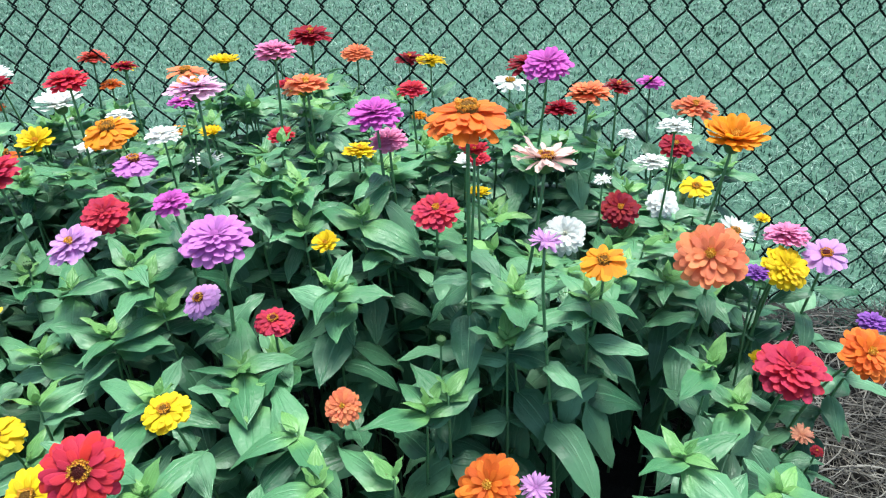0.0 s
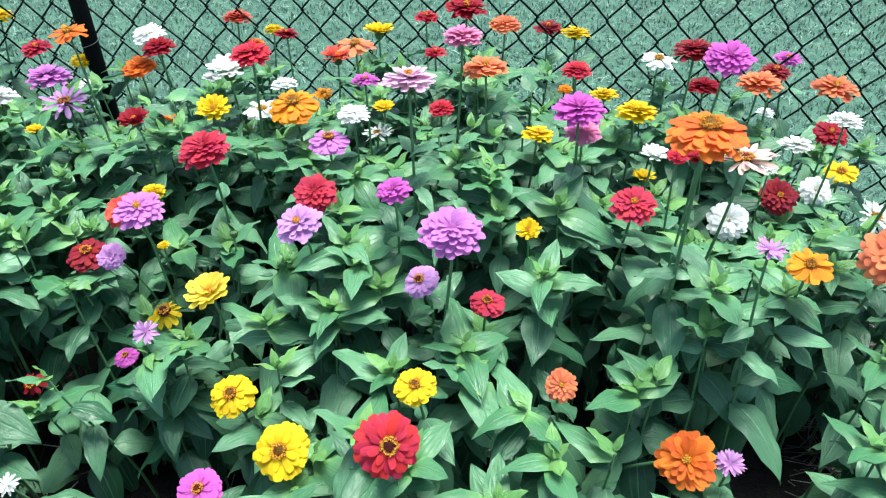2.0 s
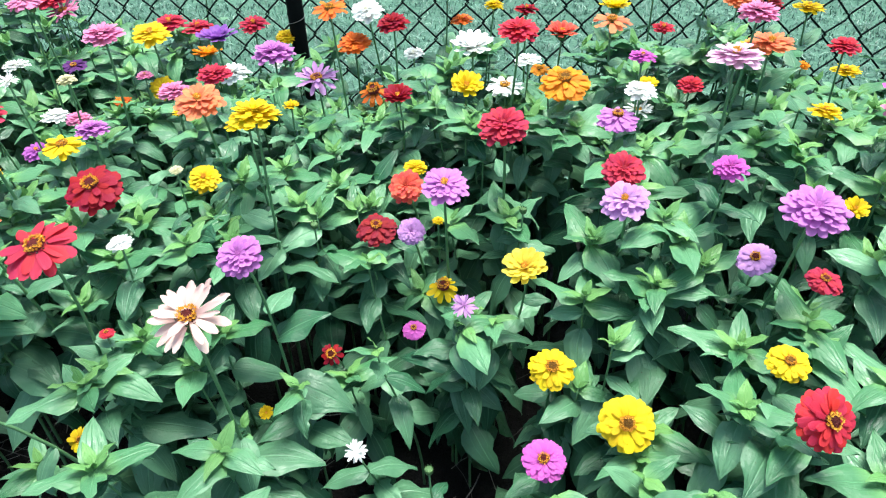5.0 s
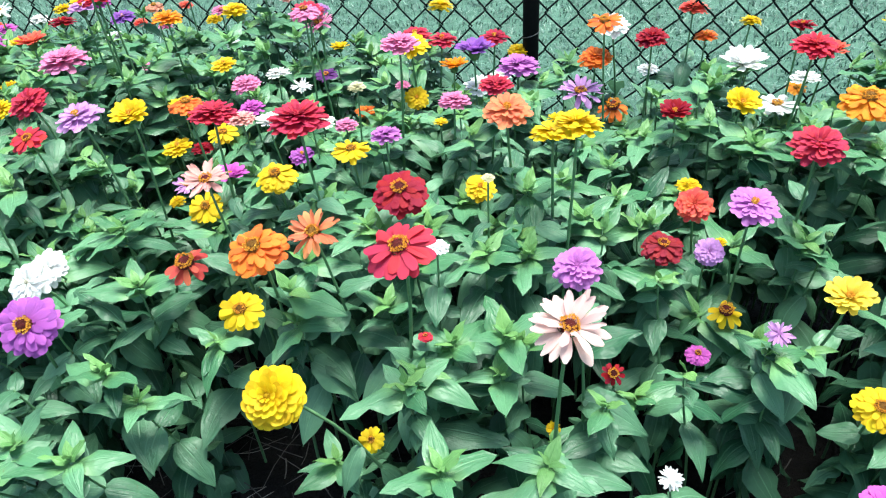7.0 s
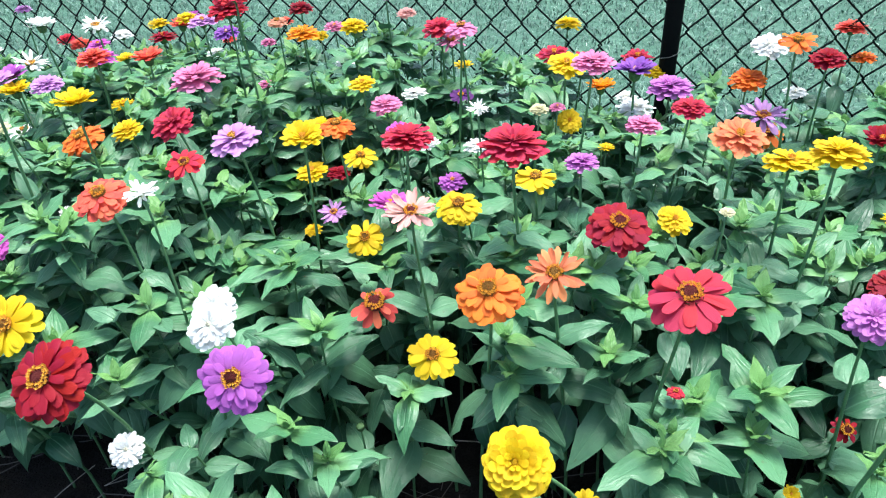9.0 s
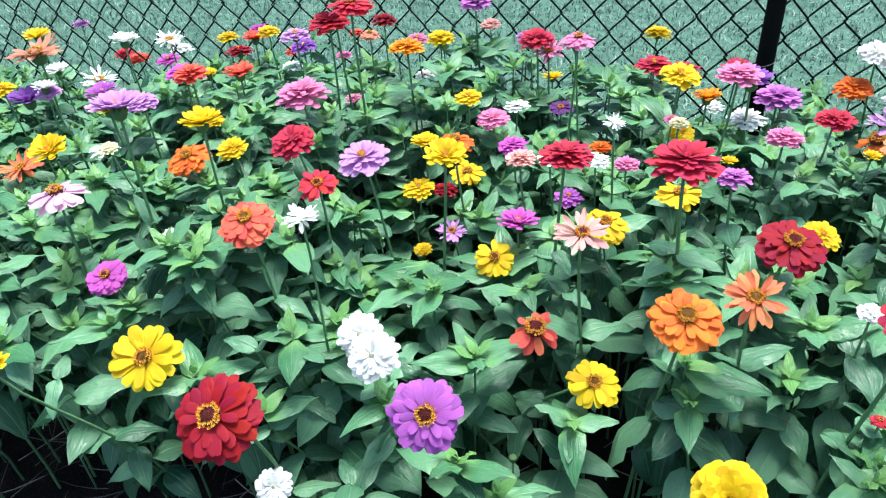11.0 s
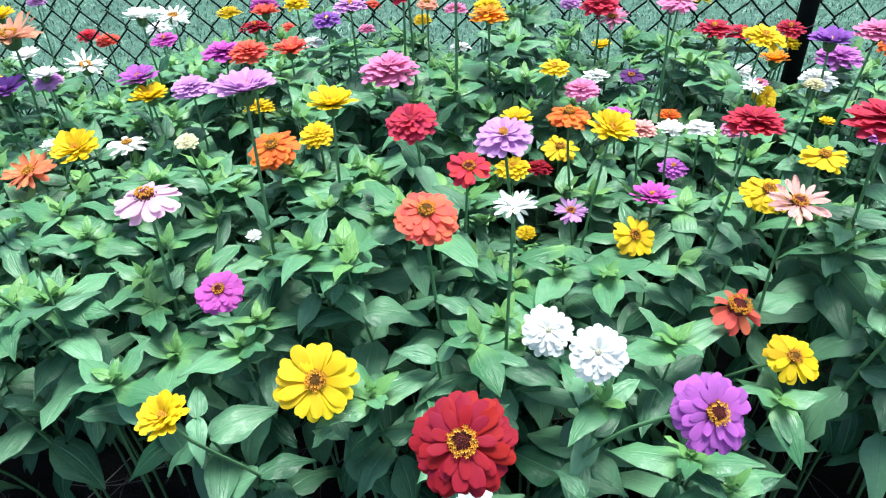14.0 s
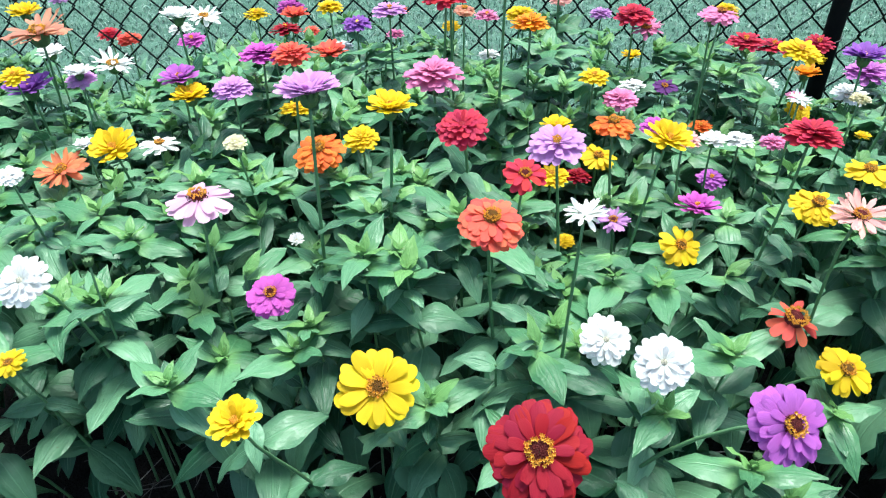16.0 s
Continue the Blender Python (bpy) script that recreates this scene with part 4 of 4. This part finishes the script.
# blooms stand in the open, towards the light at the front of the bed
OPEN_WAYS = []
for aside, far in ((-0.35, 0.60), (0.0, 0.60), (0.35, 0.60), (-0.75, 0.20), (0.75, 0.20)):
    way = np.stack([0 * HEADS[:, 0] + aside, -0.25 - HEADS[:, 1], 1.08 - HEADS[:, 2]], 1)
    OPEN_WAYS.append((way / np.linalg.norm(way, axis=1)[:, None], far))
LEAF_SPOTS = ((0, 0.3), (0, 0.6), (0, 0.8), (0, 1.0), (0.8, 0.35), (-0.8, 0.35), (0.7, 0.65), (-0.7, 0.65))


def covers_bloom(spots, margin=0.0):
    """Whether any of these places lies on a bloom, over it, or before it in the open."""
    off = np.array(spots)[:, None, :] - HEADS[None]
    over = (off[..., 2] > -0.008) & (off[..., 2] < 0.40) & (np.hypot(off[..., 0], off[..., 1]) < WIDTHS * 0.5 + 0.015)
    if over.any():
        return True
    for way, far in OPEN_WAYS:
        along = (off * way[None]).sum(2)
        aside = np.linalg.norm(off - along[..., None] * way[None], axis=2)
        if ((along > 0.0) & (along < far) & (aside < WIDTHS * 0.45 + margin)).any():
            return True
    return False


def stem_curve(base, head, normal, n=8):
    a = base + Vector((0, 0, (head.z - base.z) * 0.5))
    b = head - Vector(normal) * min(0.10, 0.3 * (head.z - base.z))
    out = []
    for k in range(n + 1):
        t = k / n
        out.append((1 - t) ** 3 * base + 3 * (1 - t) ** 2 * t * a + 3 * (1 - t) * t * t * b + t ** 3 * head)
    return out


def at_height(points, z):
    for p, q in zip(points, points[1:]):
        if q.z >= z:
            t = (z - p.z) / max(1e-6, q.z - p.z)
            return p.lerp(q, max(0, min(1, t)))
    return points[-1]


def leaf_pose(place, turn, pitch, size, roll=0.0):
    return Matrix.Translation(place) @ Matrix.Rotation(turn, 4, "Z") @ Matrix.Rotation(pitch, 4, "X") @ Matrix.Rotation(roll, 4, "Y") @ Matrix.Scale(size, 4)


def leaves_on(origin, points, low, high, r, tip, most=6):
    """The leaves of a stem: opposite pairs from low to high and, at the tip, four young pairs. Gives (age, node, shape, pose): 0 grown, 1 young, 2 in the heart."""
    z, turn, nodes, made = high, r.uniform(0, 3.14), 0, []
    while z > low and nodes < most:
        place = at_height(points, z)
        grown = min(1.0, 0.70 + 0.15 * nodes)
        for side in (0, math.pi):
            size = r.uniform(0.062, 0.112) * grown
            pitch = radians(r.uniform(-16, 46) - 15 * nodes)
            made.append((0, nodes, r.randrange(len(LEAF_SHAPES)), leaf_pose(place, turn + side + r.uniform(-0.3, 0.3), pitch, size, r.uniform(-0.35, 0.35))))
        turn += math.pi / 2 + r.uniform(-0.3, 0.3)
        z -= r.uniform(0.038, 0.058)
        nodes += 1
    if tip:
        place = at_height(points, high + 0.02)
        for k in range(8):
            size = (0.088, 0.062, 0.041, 0.025)[k // 2] * r.uniform(0.85, 1.15)
            pitch = radians((8, 24, 40, 56)[k // 2] + r.uniform(-9, 9))
            made.append((1 + k // 4, 0, r.randrange(len(YOUNG_SHAPES)), leaf_pose(place + Vector((0, 0, 0.005 * (k // 2))), turn + k // 2 * 1.57 + k % 2 * math.pi + r.uniform(-0.2, 0.2), pitch, size, r.uniform(-0.2, 0.2))))
    shift = Matrix.Translation(origin)
    kept = []
    for leaf in made:
        shape, m = (YOUNG_SHAPES if leaf[0] else LEAF_SHAPES)[leaf[2]], shift @ leaf[3]
        if not covers_bloom([m @ Vector(shape(u, v)) for u, v in LEAF_SPOTS]):
            kept.append(leaf)
    return kept


# patches of bare soil along the front of the bed
BARE_SPOTS = [(-1.50, 0.42, 0.09), (-2.46, 0.29, 0.11), (-2.74, 0.34, 0.08), (-0.92, 0.50, 0.11), (0.47, 0.62, 0.12), (0.20, 0.36, 0.14), (-0.18, 0.70, 0.07), (0.20, 0.82, 0.08), (-0.40, 0.80, 0.07), (-1.03, 0.64, 0.07), (-1.57, 0.66, 0.08), (-0.70, 0.40, 0.08), (-0.50, 0.34, 0.08), (-0.78, 0.50, 0.08), (0.11, 0.60, 0.09), (0.02, 0.48, 0.08), (-0.70, 0.85, 0.07), (-0.94, 0.87, 0.06), (-1.60, 0.53, 0.06), (-1.42, 0.78, 0.06)]


def bare_soil(x, y):
    """Where nothing grows along the front edge of the bed."""
    return any(x0 < x < x1 and y < y1 for x0, x1, y1 in ((-1.64, -1.14, 0.44), (-2.60, -2.34, 0.35), (-2.28, -1.96, 0.37), (-0.98, -0.74, 0.42)))


def lowest(x, y, high, low):
    """The lowest leaf of a stem: the lower stem has shed its leaves, near bare soil most of all."""
    bare = bare_soil(x, y) or any((x - gx) ** 2 + (y - gy) ** 2 < (gr * 1.2) ** 2 for gx, gy, gr in BARE_SPOTS)
    return max(low, high - (0.17 if bare else 0.24 if y < 0.75 and x > -1.9 else 0.32))


def dress(plant, leaves, separate):
    """Hangs the leaves on a plant; the upper ones are parts, the lowest stay joined."""
    rest = bmesh.new()
    for young, nodes, k, m in leaves:
        if young:
            part("young_leaf", YOUNG_MESH[young - 1][k], plant, m, "pale young leaf")
        elif nodes < separate:
            part("leaf", LEAF_MESH[k], plant, m)
        else:
            sheet(rest, m, 4, 7, LEAF_SHAPES[k])
    if len(rest.faces):
        tagged(part("lower_foliage", mesh_of("lower_foliage", rest, [LEAF[1]]), plant), kind="stuff")
    else:
        rest.free()


def ended(points, leaves):
    """The stem's line, cut just over the topmost leaf, or None for a stem that bears none."""
    if not leaves:
        return None
    top = max(m.translation.z for _, _, _, m in leaves) + 0.004
    kept = [p for p in points if p.z < top]
    return kept + [at_height(points, top)] if len(kept) > 1 else None


HEARTS = {}
NEAR_Y = 0.58
FORMS = {"double": "double-petalled", "single": "open single", "spent": "fading sparse-petalled", "semi": "many-petalled open", "quilled": "spiky thin-petalled", "pompon": "ball-shaped ruffled", "bud": "unopened"}


def build_zinnia(spec, index):
    x, y, z, width, form, colour, facing, lean = spec
    r = random.Random(index * 13 + 1)
    words = COLOURS[colour][0]
    size = "large " if width > 0.085 else "small " if width < 0.042 else ""
    label = f"{size}{words} {FORMS[form]} zinnia on a green leafy stem" if form != "bud" else "green zinnia bud on a leafy stem"
    plant = tagged(new("zinnia"), label, "flower", "zinnias in the flower bed")
    back = {"up": 0.02, "half": 0.05, "front": 0.09}[facing]
    bx = min(max(x + lean + r.uniform(-0.05, 0.05), BED_LEFT), BED_RIGHT + 0.02)
    by = min(max(y + back + r.uniform(-0.03, 0.03), BED_FRONT + r.uniform(0.03, 0.12)), BED_BACK)
    origin = Vector((bx, by, 0.0))
    plant.location = origin
    tilt = {"up": r.uniform(-6, 9), "half": r.uniform(10, 24), "front": r.uniform(31, 45)}[facing]
    yaw = r.uniform(-0.5, 0.5)
    n = Vector((math.sin(radians(tilt)) * math.sin(yaw), -math.sin(radians(tilt)) * math.cos(yaw), math.cos(radians(tilt))))
    head = Vector((x, y, z)) - origin
    radius = width / 2 * 1.02
    foot = head - n * radius * 0.40
    points = stem_curve(Vector((0, 0, -0.02)), foot, n if not lean else Vector((-lean, -0.06, 0.09)).normalized())
    thick = 0.0015 + 0.011 * width
    bm = tube(bmesh.new(), points, [thick * (1.35 - 0.5 * k / 8) for k in range(9)], 6)
    part("stem", mesh_of("stem", bm, [STEM]), plant)
    near = y < NEAR_Y and width > 0.03
    pose_head = basis(head, n, r.uniform(0, 6), radius)
    top = part("flower_head", BRACTS, plant, pose_head if form != "bud" else basis(head, n, 0, radius * 2.2), "green bract cup")
    if form != "bud":
        variant = r.choice((0, 0, 1, 1, 2, 3)) if colour not in ("yel", "lem", "amb") else r.choice((2, 1, 2, 2, 0))
        if colour == "whi":
            variant = r.choice((1, 1, 2))
        if facing == "front" and variant == 2:
            variant = 1
        if near:
            for layer, m in petal_layout(form, r, variant):
                part("petal", petal_mesh(form, r.randrange(6), colour), top, m)
        else:
            for data in ring_meshes(form, colour, variant * 2 + r.randrange(2)):
                part("petal_ring", data, top)
        if form == "pompon":
            part("disc", HEARTS.setdefault(colour, disc_mesh(0.13, 0.10, petal_of(colour, True))), top, Matrix.Translation((0, 0, 0.34)))
        elif form == "double":
            if variant in (1, 2):
                part("disc", DISC_PALE if colour in ("whi", "cre") else DISC_DOUBLE, top, Matrix.Translation((0, 0, 0.14)))
            else:
                part("disc", HEARTS.setdefault(colour, disc_mesh(0.13, 0.10, petal_of(colour, True))), top, Matrix.Translation((0, 0, 0.15)))
            if variant in (1, 2) and colour not in ("whi", "cre", "pur"):
                part("floret_ring", FLORETS_SMALL, top, None, "ring of golden florets")
        elif form == "quilled" and width < 0.052:
            part("disc", HEARTS.setdefault(colour, disc_mesh(0.13, 0.10, petal_of(colour, True))), top, Matrix.Translation((0, 0, 0.05)))
        else:
            tawny = colour in ("yel", "amb", "lem", "whi", "ora", "sal", "cor", "dus")
            swell = Matrix.Scale(1.45, 4) if form == "spent" else Matrix()
            part("disc", DISC_TAWNY if tawny and form != "spent" else DISC_SINGLE, top, Matrix.Translation((0, 0, 0.12 if form == "semi" else 0.03)) @ swell, "golden brown disc" if tawny and form != "spent" else "dark brown disc")
            part("floret_ring", FLORETS[r.randrange(2)], top, Matrix.Translation((0, 0, 0.09 if form == "semi" else 0.0)) @ swell, "ring of golden florets")
    high = min(z - 0.06 - 0.3 * width, head_room(x, y) + 0.04)
    if high > 0.10:
        dress(plant, leaves_on(origin, points, lowest(x, y, high, 0.07), high, r, False), 2 if y < 0.80 else 1 if y < 1.1 else 0)


def shoot_curve(x, y, high, r):
    """The line of a shoot's stem, cut lower where it would stand before a bloom or run through one."""
    lean = Vector((r.uniform(-0.05, 0.05), r.uniform(-0.07, 0.02) - max(0.0, 0.10 - 0.25 * (y - BED_FRONT)), 0))
    while True:
        points = stem_curve(Vector((0, 0, -0.02)), Vector((lean.x, lean.y, high + 0.03)), (lean.x, lean.y, 1.0))
        upper = [p.lerp(q, t) + Vector((x, y, 0)) for p, q in zip(points[2:], points[3:]) for t in (0.25, 0.5, 0.75, 1.0)]
        if high < 0.10 or not covers_bloom(upper, 0.006):
            return points
        high -= 0.03


def build_shoot(x, y, high, r):
    points = shoot_curve(x, y, high, r)
    high = points[-1].z - 0.03
    leaves = leaves_on(Vector((x, y, 0)), points, lowest(x, y, high, 0.05), high, r, r.random() < 0.90)
    line = ended(points, leaves)
    if line is None:
        return 0
    shoot = tagged(new("zinnia_shoot"), "leafy green zinnia shoot without a bloom", "plant", "leafy shoots in the flower bed")
    shoot.location = (x, y, 0)
    bm = tube(bmesh.new(), line, [0.0028 - 0.0013 * k / 8 for k in range(len(line))], 5)
    part("stem", mesh_of("stem", bm, [STEM]), shoot)
    dress(shoot, leaves, 2)
    return 1


def join_shoot(bm, x, y, high, r):
    points = [p + Vector((x, y, 0)) for p in shoot_curve(x, y, high, r)]
    high = points[-1].z - 0.03
    leaves = leaves_on(Vector((0, 0, 0)), points, lowest(x, y, high, 0.06), high, r, r.random() < 0.90)
    line = ended(points, leaves)
    if line is None:
        return
    tube(bm, line, [0.0028 - 0.0013 * k / 8 for k in range(len(line))], 5, 2)
    for young, nodes, k, m in leaves:
        sheet(bm, m, 4 if nodes < 2 else 2, 6, (YOUNG_SHAPES if young else LEAF_SHAPES)[k], (0, 1, 3)[young])


for index, spec in enumerate(FLOWERS):
    build_zinnia(spec, index)

place_random, foliage, front_shoots = random.Random(3), bmesh.new(), 0
STEP = 0.068
for j in range(int((BED_BACK - BED_FRONT) / STEP) + 1):
    for i in range(int((BED_RIGHT - BED_LEFT) / STEP)):
        x = BED_LEFT + (i + 0.5 * (j % 2) + place_random.uniform(-0.3, 0.3)) * STEP
        y = BED_FRONT + (j + place_random.uniform(-0.3, 0.3)) * STEP
        high = head_room(x, y) - place_random.uniform(0.0, 0.05)
        if bare_soil(x, y) or any((x - gx) ** 2 + (y - gy) ** 2 < gr * gr for gx, gy, gr in BARE_SPOTS):
            continue
        if x < -3.0 - 0.5 * y or x > 0.37 - 0.10 * (1 - y) or high < 0.07:
            continue
        r = random.Random(i * 40 + j)
        if y < 0.95 and r.random() < (0.30 if x > -1.0 else 0.20):
            continue
        if front_shoots < 230:
            front_shoots += build_shoot(x, y, high, r)
        else:
            join_shoot(foliage, x, y, high, r)
tagged(new("foliage", mesh_of("foliage", foliage, [LEAF[1], YOUNG[1], STEM, HEART[1]])), "dense green zinnia foliage between the flowers", "foliage", kind="stuff")
